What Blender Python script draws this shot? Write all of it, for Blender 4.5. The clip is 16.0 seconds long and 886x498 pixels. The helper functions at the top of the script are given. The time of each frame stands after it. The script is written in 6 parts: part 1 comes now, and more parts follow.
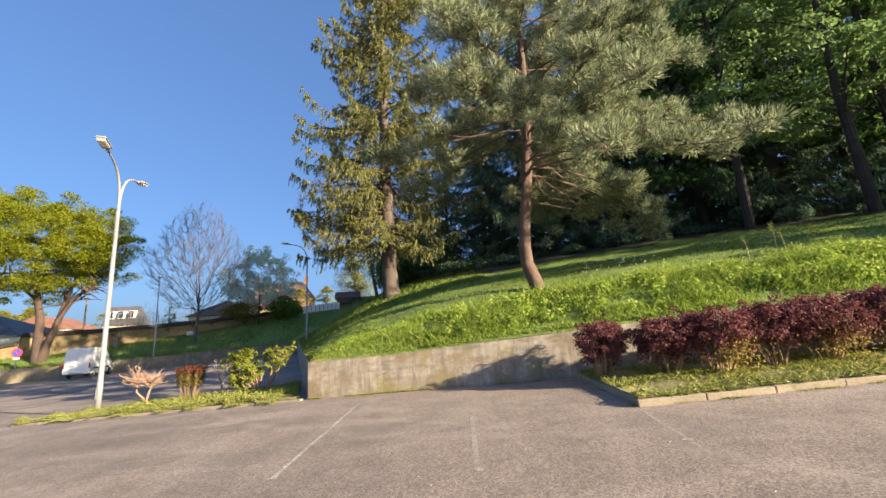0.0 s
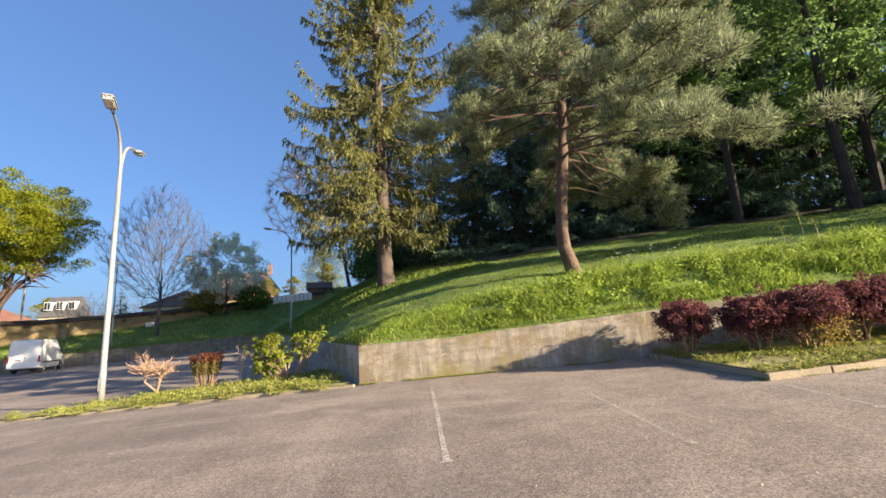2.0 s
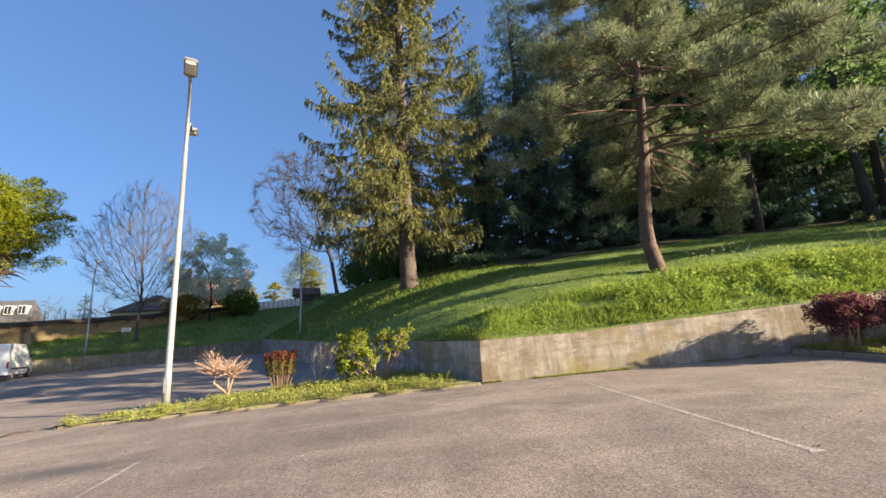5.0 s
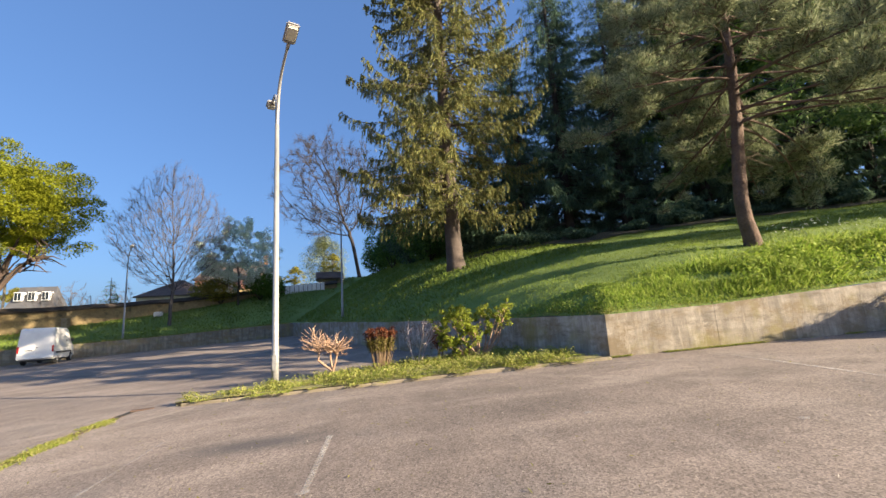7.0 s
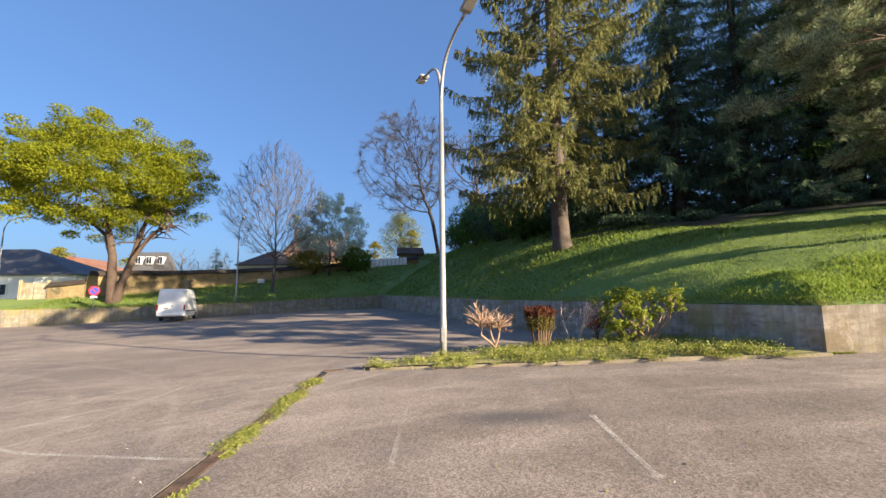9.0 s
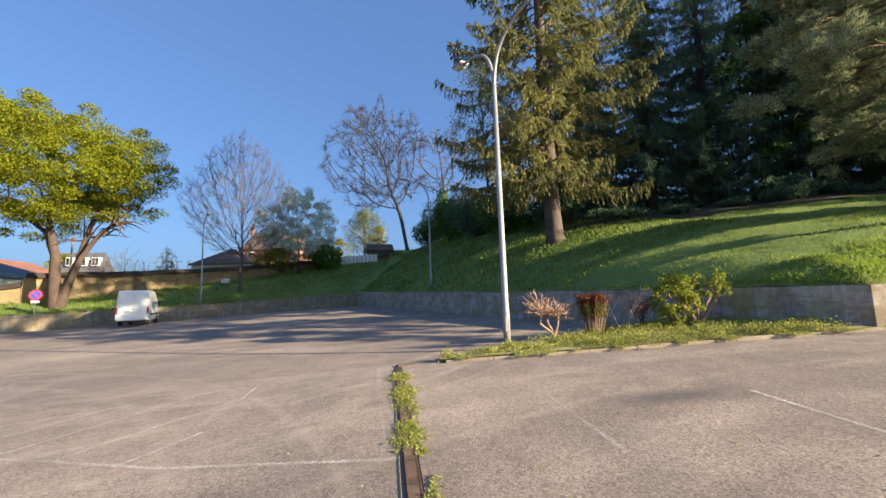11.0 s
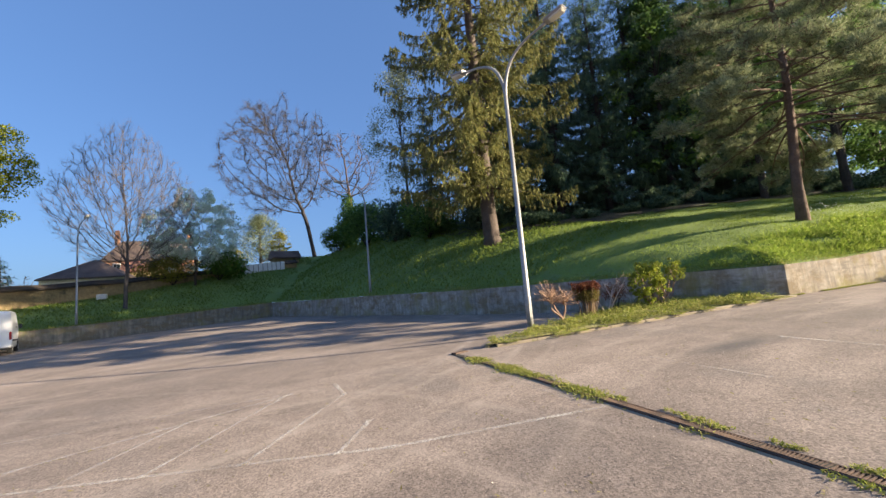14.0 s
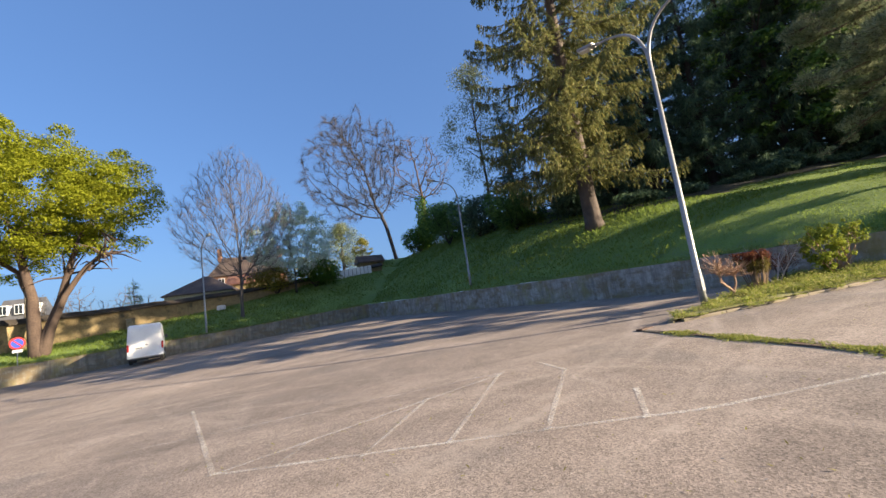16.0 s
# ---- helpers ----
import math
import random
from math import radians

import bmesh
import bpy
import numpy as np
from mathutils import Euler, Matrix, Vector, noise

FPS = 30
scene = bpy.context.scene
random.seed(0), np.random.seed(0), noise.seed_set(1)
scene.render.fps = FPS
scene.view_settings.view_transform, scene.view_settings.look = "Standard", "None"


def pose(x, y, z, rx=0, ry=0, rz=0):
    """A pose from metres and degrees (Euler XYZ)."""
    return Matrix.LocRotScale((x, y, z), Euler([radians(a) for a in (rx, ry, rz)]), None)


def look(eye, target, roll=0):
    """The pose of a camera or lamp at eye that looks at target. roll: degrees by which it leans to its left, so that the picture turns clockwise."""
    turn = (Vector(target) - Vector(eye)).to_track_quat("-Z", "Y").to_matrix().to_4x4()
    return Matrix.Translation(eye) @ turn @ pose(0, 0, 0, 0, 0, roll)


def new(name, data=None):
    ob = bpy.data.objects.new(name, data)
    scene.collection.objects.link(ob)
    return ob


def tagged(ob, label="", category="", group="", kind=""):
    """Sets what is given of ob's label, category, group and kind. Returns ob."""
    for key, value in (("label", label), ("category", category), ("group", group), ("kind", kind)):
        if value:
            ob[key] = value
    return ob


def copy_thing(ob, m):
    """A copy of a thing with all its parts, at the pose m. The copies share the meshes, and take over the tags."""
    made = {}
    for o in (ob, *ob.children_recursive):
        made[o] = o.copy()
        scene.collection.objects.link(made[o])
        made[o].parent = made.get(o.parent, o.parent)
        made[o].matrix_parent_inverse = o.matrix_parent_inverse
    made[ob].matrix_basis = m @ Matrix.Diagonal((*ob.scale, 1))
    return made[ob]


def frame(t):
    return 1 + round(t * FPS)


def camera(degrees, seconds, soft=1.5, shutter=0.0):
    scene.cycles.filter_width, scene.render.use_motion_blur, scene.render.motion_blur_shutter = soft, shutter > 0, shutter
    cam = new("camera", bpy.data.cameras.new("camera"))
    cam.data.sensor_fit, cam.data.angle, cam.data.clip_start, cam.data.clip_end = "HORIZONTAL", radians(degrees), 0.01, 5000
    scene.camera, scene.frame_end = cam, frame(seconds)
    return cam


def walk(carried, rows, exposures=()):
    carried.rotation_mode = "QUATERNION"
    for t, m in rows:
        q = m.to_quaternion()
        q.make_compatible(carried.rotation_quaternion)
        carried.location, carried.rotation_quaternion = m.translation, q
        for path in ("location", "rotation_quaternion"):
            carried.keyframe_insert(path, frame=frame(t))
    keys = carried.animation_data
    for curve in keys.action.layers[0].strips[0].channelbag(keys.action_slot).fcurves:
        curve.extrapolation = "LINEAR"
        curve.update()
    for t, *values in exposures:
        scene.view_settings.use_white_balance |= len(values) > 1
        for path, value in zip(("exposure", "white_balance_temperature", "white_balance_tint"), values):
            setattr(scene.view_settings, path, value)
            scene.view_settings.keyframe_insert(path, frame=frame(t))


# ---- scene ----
cam = camera(93.8, 16.0)
METRES, EYE, TILT, LEAN, TURN = 21.0, 1.57, 0.0, 0.0, 0.0
ROWS = [
    (0.0, 0.0, 0.0, 0.0, 0.73, 11.89, 3.45),
    (0.5, -0.0304, 0.0081, -0.0025, -1.39, 11.62, 3.3),
    (1.0, -0.0613, 0.0146, -0.0032, -2.95, 11.33, 3.09),
    (1.5, -0.0927, 0.0225, -0.0052, -4.05, 10.94, 3.13),
    (2.0, -0.1224, 0.03, -0.006, -5.06, 10.64, 3.58),
    (2.5, -0.1537, 0.0392, -0.0082, -6.26, 10.54, 3.94),
    (3.0, -0.1821, 0.0476, -0.0096, -7.69, 10.85, 4.19),
    (3.5, -0.2124, 0.0577, -0.011, -8.91, 11.39, 4.06),
    (4.0, -0.239, 0.0675, -0.0119, -9.78, 11.94, 3.76),
    (6.5, -0.3873, 0.121, -0.0188, -9.26, 10.9, 2.31),
    (7.0, -0.4165, 0.1289, -0.0183, -9.02, 9.88, 3.49),
    (7.5, -0.4454, 0.1384, -0.0158, -8.07, 8.78, 4.78),
    (8.0, -0.4766, 0.1434, -0.0141, -6.62, 7.41, 2.89),
    (8.5, -0.5085, 0.1476, -0.0143, -4.95, 6.88, 1.33),
    (9.0, -0.5425, 0.1495, -0.0142, -0.94, 7.18, 0.53),
    (11.5, -0.7016, 0.1747, -0.0212, -10.79, 6.41, 2.53),
    (12.0, -0.7298, 0.1752, -0.0215, -14.5, 6.18, 3.27),
    (12.5, -0.7597, 0.1789, -0.0222, -18.92, 5.72, 4.67),
    (13.0, -0.7894, 0.1811, -0.024, -23.58, 5.11, 5.76),
    (13.5, -0.8207, 0.186, -0.0262, -24.88, 4.98, 6.0),
    (14.0, -0.8512, 0.192, -0.0273, -23.05, 6.73, 4.9),
    (14.5, -0.8811, 0.205, -0.0285, -24.89, 7.26, 3.17),
    (15.0, -0.9103, 0.215, -0.031, -20.65, 6.25, 5.37),
    (15.5, -0.9402, 0.2254, -0.0305, -17.06, 7.44, 7.56),
    (16.0, -0.9652, 0.235, -0.032, -14.06, 7.56, 8.27),
]
walk(cam, [(t, pose(0, 0, EYE, TILT, LEAN, TURN) @ pose(METRES * x, METRES * y, METRES * z, 90 + pitch, roll, yaw)) for t, x, y, z, yaw, pitch, roll in ROWS])

# ---- light ----
SUN = Vector((0.82, -0.485, 0.305)).normalized()
world = bpy.data.worlds.new("sky")
scene.world = world
world.use_nodes = True
wn = world.node_tree.nodes
sky = wn.new("ShaderNodeTexSky")
sky.sky_type = "NISHITA"
sky.sun_disc = False
sky.sun_elevation = math.asin(SUN.z)
sky.sun_rotation = math.atan2(SUN.x, SUN.y)
sky.air_density, sky.dust_density, sky.ozone_density = 1.0, 2.8, 5.0
wn["Background"].inputs["Strength"].default_value = 0.0635
haze = wn.new("ShaderNodeMix")
haze.data_type = "RGBA"
haze.inputs["Factor"].default_value = 0.40
haze.inputs["B"].default_value = (0.78, 1.6, 3.75, 1)
world.node_tree.links.new(sky.outputs[0], haze.inputs["A"])
world.node_tree.links.new(haze.outputs["Result"], wn["Background"].inputs["Color"])
sun = new("sun", bpy.data.lights.new("sun", "SUN"))
sun.data.energy, sun.data.angle, sun.data.color = 4.9, radians(0.6), (1.0, 0.83, 0.60)
sun.matrix_world = look(SUN * 50, (0, 0, 0))
scene.view_settings.exposure = 1.82

# ---- materials ----
def mat(name, rough=0.8, metal=0.0):
    m = bpy.data.materials.new(name)
    m.use_nodes = True
    b = m.node_tree.nodes["Principled BSDF"]
    b.inputs["Roughness"].default_value, b.inputs["Metallic"].default_value = rough, metal
    return m, m.node_tree, b


def nd(nt, kind, **values):
    n = nt.nodes.new("ShaderNode" + kind)
    for k, v in values.items():
        n.inputs[k.replace("_", " ")].default_value = v
    return n


def coords(nt, scale=(1, 1, 1)):
    """World-sized coordinates."""
    g = nt.nodes.new("ShaderNodeNewGeometry")
    mp = nd(nt, "Mapping", Scale=scale)
    nt.links.new(g.outputs["Position"], mp.inputs["Vector"])
    return mp.outputs[0]


def noise_at(nt, vec, scale, detail=4.0, rough=0.55):
    n = nd(nt, "TexNoise", Scale=scale, Detail=detail, Roughness=rough)
    nt.links.new(vec, n.inputs["Vector"])
    return n.outputs["Fac"]


def ramp(nt, fac, *stops):
    r = nt.nodes.new("ShaderNodeValToRGB")
    e = r.color_ramp.elements
    while len(e) < len(stops):
        e.new(0.5)
    for el, (p, c) in zip(e, stops):
        el.position = p
        el.color = (*c, 1) if not isinstance(c, (int, float)) else (c, c, c, 1)
    nt.links.new(fac, r.inputs["Fac"])
    return r.outputs["Color"]


def mix(nt, fac, a, b, mode="MIX"):
    n = nt.nodes.new("ShaderNodeMix")
    n.data_type, n.blend_type = "RGBA", mode
    for sock, v in ((n.inputs["Factor"], fac), (n.inputs["A"], a), (n.inputs["B"], b)):
        if isinstance(v, (int, float)):
            sock.default_value = v
        elif isinstance(v, tuple):
            sock.default_value = (*v, 1)
        else:
            nt.links.new(v, sock)
    return n.outputs["Result"]


def bump(nt, b, height, strength, dist=0.02):
    n = nd(nt, "Bump", Strength=strength, Distance=dist)
    nt.links.new(height, n.inputs["Height"])
    nt.links.new(n.outputs[0], b.inputs["Normal"])


def rough_mat(name, c1, c2, scale, fine, rough=0.85, bump_s=0.4, dist=0.01, metal=0.0, spots=None):
    m, nt, b = mat(name, rough, metal)
    v = coords(nt)
    big, small = noise_at(nt, v, scale), noise_at(nt, v, fine, 6)
    col = ramp(nt, big, (0.3, c1), (0.7, c2))
    col = mix(nt, 0.55, col, ramp(nt, small, (0.3, 0.35), (0.7, 0.75)), "OVERLAY")
    if spots:
        col = mix(nt, ramp(nt, noise_at(nt, v, scale * 2.7, 8), (0.56, 0.0), (0.66, 1.0)), col, spots)
    nt.links.new(col, b.inputs["Base Color"])
    bump(nt, b, small, bump_s, dist)
    return m


def leaf_mat(name, *cols, trans=0.35, rough=0.7):
    """Leaves: each one its own tint, with light coming through."""
    m, nt, b = mat(name, rough)
    g = nt.nodes.new("ShaderNodeNewGeometry")
    n = len(cols)
    col = ramp(nt, g.outputs["Random Per Island"], *[(i / max(1, n - 1), c) for i, c in enumerate(cols)])
    big = noise_at(nt, coords(nt), 0.5)
    col = mix(nt, 0.5, col, ramp(nt, big, (0.3, 0.32), (0.7, 0.68)), "OVERLAY")
    nt.links.new(col, b.inputs["Base Color"])
    b.inputs["Specular IOR Level"].default_value = 0.1
    t = nd(nt, "BsdfTranslucent")
    nt.links.new(col, t.inputs["Color"])
    mx = nd(nt, "MixShader", Fac=trans)
    nt.links.new(b.outputs[0], mx.inputs[1])
    nt.links.new(t.outputs[0], mx.inputs[2])
    nt.links.new(mx.outputs[0], nt.nodes["Material Output"].inputs["Surface"])
    return m


# centre x, y, radius, width, strength
ARCS = ((-24.0, 22.0, 13.5, 0.14, 0.42), (-24.0, 22.0, 15.0, 0.12, 0.36), (-21.0, 20.5, 11.0, 0.12, 0.39), (-21.0, 20.5, 12.5, 0.12, 0.33), (-30.0, 2.0, 15.0, 0.14, 0.39), (-30.0, 2.0, 16.5, 0.12, 0.33),
        (-8.0, -4.0, 13.6, 0.13, 0.29), (-8.0, -4.0, 15.1, 0.13, 0.29), (6.0, 20.0, 15.0, 0.2, 0.33), (6.0, 20.0, 13.4, 0.2, 0.29), (-16.0, 21.0, 9.6, 0.12, 0.33), (-27.0, 27.0, 19.0, 0.16, 0.39), (-27.0, 27.0, 20.6, 0.14, 0.33))


def asphalt_mat():
    m, nt, b = mat("asphalt", 0.9)
    v = coords(nt)
    big, mid, fine = noise_at(nt, v, 0.16, 6, 0.6), noise_at(nt, v, 1.1, 7, 0.68), noise_at(nt, v, 60, 3, 0.7)
    warp = nd(nt, "TexNoise", Scale=0.10, Detail=2.0)
    nt.links.new(v, warp.inputs["Vector"])
    bent = mix(nt, 0.88, v, warp.outputs["Color"], "LINEAR_LIGHT")
    sw = nd(nt, "Mapping", Scale=(0.34, 1.25, 1), Rotation=(0, 0, 0.35))
    nt.links.new(bent, sw.inputs["Vector"])
    streak = noise_at(nt, sw.outputs[0], 0.8, 6, 0.62)
    sw2 = nd(nt, "Mapping", Scale=(1.9, 0.2, 1), Rotation=(0, 0, -0.15))
    nt.links.new(bent, sw2.inputs["Vector"])
    streak2 = noise_at(nt, sw2.outputs[0], 0.7, 5, 0.6)
    vor = nd(nt, "TexVoronoi", Scale=62.0)
    nt.links.new(v, vor.inputs["Vector"])
    col = ramp(nt, big, (0.32, (0.140, 0.113, 0.097)), (0.5, (0.205, 0.163, 0.136)), (0.68, (0.268, 0.214, 0.174)))
    col = mix(nt, 0.75, col, ramp(nt, mid, (0.28, 0.32), (0.72, 0.68)), "OVERLAY")
    col = mix(nt, ramp(nt, streak, (0.48, 0.0), (0.70, 0.6)), col, (0.345, 0.28, 0.232))
    col = mix(nt, ramp(nt, streak2, (0.55, 0.0), (0.76, 0.5)), col, (0.33, 0.275, 0.235))
    col = mix(nt, ramp(nt, noise_at(nt, v, 0.55, 5, 0.6), (0.54, 0.0), (0.68, 0.55)), col, (0.115, 0.10, 0.092))
    col = mix(nt, 0.7, col, ramp(nt, vor.outputs["Color"], (0.1, 0.17), (0.9, 0.83)), "OVERLAY")
    vor2 = nd(nt, "TexVoronoi", Scale=19.0)
    nt.links.new(v, vor2.inputs["Vector"])
    col = mix(nt, 0.16, col, ramp(nt, vor2.outputs["Color"], (0.1, 0.26), (0.9, 0.74)), "OVERLAY")
    col = mix(nt, ramp(nt, fine, (0.60, 0.0), (0.70, 0.65)), col, (0.42, 0.36, 0.31))
    # pale dusty tyre arcs
    worn = noise_at(nt, v, 1.7, 6, 0.7)
    for cx, cy, r, wide, strong in ARCS:
        st = nd(nt, "Mapping", Location=(cx, cy, 0.0), Scale=(r, r, 1000.0))
        st.vector_type = "TEXTURE"
        nt.links.new(v, st.inputs["Vector"])
        ln = nt.nodes.new("ShaderNodeVectorMath")
        ln.operation = "LENGTH"
        nt.links.new(st.outputs[0], ln.inputs[0])
        w = wide / r * 0.5
        sc = nd(nt, "Math")
        sc.operation = "MULTIPLY"
        sc.inputs[1].default_value = 0.5
        nt.links.new(ln.outputs["Value"], sc.inputs[0])
        band = ramp(nt, sc.outputs[0], (0.5 - w, 0.0), (0.5 - w * 0.3, strong), (0.5 + w * 0.3, strong), (0.5 + w, 0.0))
        col = mix(nt, mix(nt, 1.0, band, ramp(nt, worn, (0.38, 0.0), (0.62, 1.0)), "MULTIPLY"), col, (0.40, 0.335, 0.28))
    # soft shadow of something out of view, painted into the colour as a dark oval
    st = nd(nt, "Mapping", Location=(-10.35, 8.85, 0.0), Rotation=(0, 0, -0.12), Scale=(1.25, 0.42, 5.0))
    st.vector_type = "TEXTURE"
    nt.links.new(v, st.inputs["Vector"])
    ln = nt.nodes.new("ShaderNodeVectorMath")
    ln.operation = "LENGTH"
    nt.links.new(st.outputs[0], ln.inputs[0])
    col = mix(nt, ramp(nt, ln.outputs["Value"], (0.25, 0.78), (1.0, 0.0)), col, (0.062, 0.058, 0.060))
    nt.links.new(col, b.inputs["Base Color"])
    bump(nt, b, mix(nt, 0.5, vor.outputs["Distance"], fine), 0.35, 0.008)
    return m


def concrete_mat(name, c1, c2, dirt):
    m, nt, b = mat(name, 0.9)
    v = coords(nt)
    big, mid, fine = noise_at(nt, v, 0.8, 5), noise_at(nt, v, 3.2, 8, 0.7), noise_at(nt, v, 45, 4)
    runs = noise_at(nt, coords(nt, (3.0, 3.0, 0.30)), 1.7, 6, 0.65)
    bands = noise_at(nt, coords(nt, (0.25, 0.25, 3.0)), 1.5, 5, 0.6)
    col = ramp(nt, big, (0.3, c1), (0.7, c2))
    col = mix(nt, 0.8, col, ramp(nt, mid, (0.28, 0.30), (0.72, 0.70)), "OVERLAY")
    col = mix(nt, ramp(nt, bands, (0.55, 0.0), (0.72, 0.5)), col, tuple(x * 0.45 for x in c1))
    col = mix(nt, ramp(nt, runs, (0.50 - dirt, 0.0), (0.72 - dirt, 0.55)), col, tuple(x * 0.36 for x in c1))
    col = mix(nt, ramp(nt, noise_at(nt, v, 2.1, 9, 0.75), (0.60, 0.0), (0.68, 0.75)), col, tuple(min(0.7, x * 1.25) for x in c2))
    col = mix(nt, ramp(nt, noise_at(nt, coords(nt, (1, 1, 1.6)), 1.1, 7, 0.7), (0.47, 0.0), (0.60, 0.8)), col, (0.21, 0.155, 0.085))
    col = mix(nt, ramp(nt, noise_at(nt, coords(nt, (0.7, 0.7, 2.2)), 1.9, 8, 0.75), (0.53, 0.0), (0.66, 0.6)), col, (0.12, 0.095, 0.065))
    col = mix(nt, ramp(nt, noise_at(nt, v, 0.9, 6, 0.65), (0.52, 0.0), (0.66, 0.65)), col, (0.25, 0.22, 0.075))
    col = mix(nt, ramp(nt, noise_at(nt, coords(nt, (2.4, 2.4, 0.5)), 2.2, 7, 0.7), (0.57, 0.0), (0.66, 0.5)), col, tuple(min(0.7, x * 1.2) for x in c2))
    nt.links.new(col, b.inputs["Base Color"])
    bump(nt, b, mix(nt, 0.4, mid, fine), 0.7, 0.025)
    return m


def paint_line_mat(name, lo, hi):
    """White road paint, worn through to the ground."""
    m, nt, b = mat(name, 0.85)
    v = coords(nt)
    b.inputs["Base Color"].default_value = (0.62, 0.58, 0.52, 1)
    t = nd(nt, "BsdfTransparent")
    mx = nt.nodes.new("ShaderNodeMixShader")
    n1 = noise_at(nt, v, 1.1, 4)
    n2 = noise_at(nt, v, 30, 5, 0.75)
    nt.links.new(mix(nt, 1.0, ramp(nt, n1, (0.35, lo), (0.65, hi)), ramp(nt, n2, (0.4, 0.25), (0.6, 1.0)), "MULTIPLY"), mx.inputs[0])
    nt.links.new(t.outputs[0], mx.inputs[1])
    nt.links.new(b.outputs[0], mx.inputs[2])
    nt.links.new(mx.outputs[0], nt.nodes["Material Output"].inputs["Surface"])
    return m


def plain(name, c, rough=0.5, metal=0.0, vary=0.12):
    m, nt, b = mat(name, rough, metal)
    n = noise_at(nt, coords(nt), 2.5, 6, 0.65)
    lo, hi = tuple(x * (1 - vary) for x in c), tuple(min(1, x * (1 + vary)) for x in c)
    nt.links.new(ramp(nt, n, (0.3, lo), (0.7, hi)), b.inputs["Base Color"])
    return m


LINE_MID = paint_line_mat("half_worn_line_paint", 0.16, 0.72)
ASPHALT, LINE, LINE_FAINT = asphalt_mat(), paint_line_mat("worn_line_paint", 0.2, 0.85), paint_line_mat("faded_line_paint", 0.04, 0.38)
CONCRETE = concrete_mat("concrete", (0.27, 0.232, 0.182), (0.42, 0.365, 0.285), 0.06)
CONCRETE_D = concrete_mat("dirty_concrete", (0.31, 0.287, 0.25), (0.43, 0.395, 0.345), 0.06)
CONCRETE_M = concrete_mat("mossy_concrete", (0.21, 0.19, 0.145), (0.32, 0.285, 0.22), 0.10)
TURF = rough_mat("turf", (0.112, 0.172, 0.035), (0.162, 0.228, 0.048), 0.35, 14, 0.95, 0.7, 0.05, spots=(0.140, 0.195, 0.060))
SOIL = rough_mat("strewn_soil", (0.17, 0.16, 0.05), (0.28, 0.25, 0.10), 0.9, 18, 0.95, 0.8, 0.03)
FLOOR_SHADE = rough_mat("forest_floor_shade", (0.03, 0.026, 0.015), (0.05, 0.045, 0.02), 0.5, 9, 0.95, 0.8, 0.06)
KERB = rough_mat("kerb_stone", (0.21, 0.172, 0.118), (0.30, 0.248, 0.170), 1.4, 40, 0.9, 0.4, 0.01, spots=(0.17, 0.16, 0.07))
GALV = rough_mat("painted_steel", (0.235, 0.235, 0.23), (0.33, 0.325, 0.315), 1.5, 25, 0.45, 0.1, 0.004, metal=0.25)
GALV_DARK = rough_mat("weathered_steel", (0.22, 0.23, 0.24), (0.32, 0.33, 0.34), 1.5, 25, 0.5, 0.1, 0.004, metal=0.3)
HEAD_MAT = plain("lamp_housing", (0.30, 0.29, 0.28), 0.45, 0.2)
DIFFUSER = plain("lamp_diffuser", (0.62, 0.60, 0.52), 0.25)
IRON = rough_mat("cast_iron", (0.075, 0.05, 0.04), (0.15, 0.10, 0.075), 3, 40, 0.75, 0.4, 0.005, metal=0.4)
PIT = plain("drain_pit", (0.02, 0.018, 0.015), 0.95)
BARK_PINE = rough_mat("pine_bark", (0.080, 0.053, 0.040), (0.152, 0.100, 0.076), 2.2, 16, 0.95, 1.0, 0.06)
BARK_SPRUCE = rough_mat("spruce_bark", (0.066, 0.050, 0.042), (0.118, 0.092, 0.077), 1.5, 14, 0.95, 1.0, 0.05)
BARK_DARK = rough_mat("dark_bark", (0.025, 0.02, 0.017), (0.055, 0.045, 0.036), 1.5, 14, 0.95, 0.8, 0.04)
BARK_GREY = rough_mat("grey_bark", (0.055, 0.048, 0.046), (0.105, 0.092, 0.086), 1.0, 10, 0.95, 0.6, 0.04)
BARK_OAK = rough_mat("dark_grey_bark", (0.020, 0.017, 0.016), (0.045, 0.038, 0.036), 1.0, 10, 0.95, 0.6, 0.04)
BARK_CHEST = rough_mat("chestnut_bark", (0.048, 0.032, 0.025), (0.090, 0.062, 0.046), 1.0, 10, 0.95, 0.8, 0.04)
TWIG_DRY = rough_mat("dry_twigs", (0.25, 0.155, 0.10), (0.38, 0.255, 0.175), 4, 30, 0.9, 0.4, 0.005)
TWIG_BROWN = rough_mat("brown_twigs", (0.13, 0.085, 0.05), (0.22, 0.15, 0.09), 4, 30, 0.9, 0.4, 0.005)
PALE_TWIG = rough_mat("pale_twigs", (0.36, 0.30, 0.27), (0.50, 0.42, 0.38), 4, 30, 0.9, 0.4, 0.005)
STEM = rough_mat("shrub_stems", (0.20, 0.13, 0.07), (0.32, 0.22, 0.12), 4, 30, 0.9, 0.4, 0.005)
L_PINE = leaf_mat("pine_needles", (0.083, 0.120, 0.072), (0.170, 0.205, 0.112), (0.375, 0.400, 0.235), (0.250, 0.285, 0.163), trans=0.3)
L_SPRUCE = leaf_mat("spruce_needles", (0.090, 0.108, 0.042), (0.185, 0.195, 0.064), (0.280, 0.272, 0.090), (0.165, 0.145, 0.064), (0.120, 0.150, 0.058), trans=0.35)
L_YEW = leaf_mat("dark_conifer_needles", (0.046, 0.086, 0.056), (0.092, 0.147, 0.090), (0.140, 0.205, 0.115), trans=0.35)
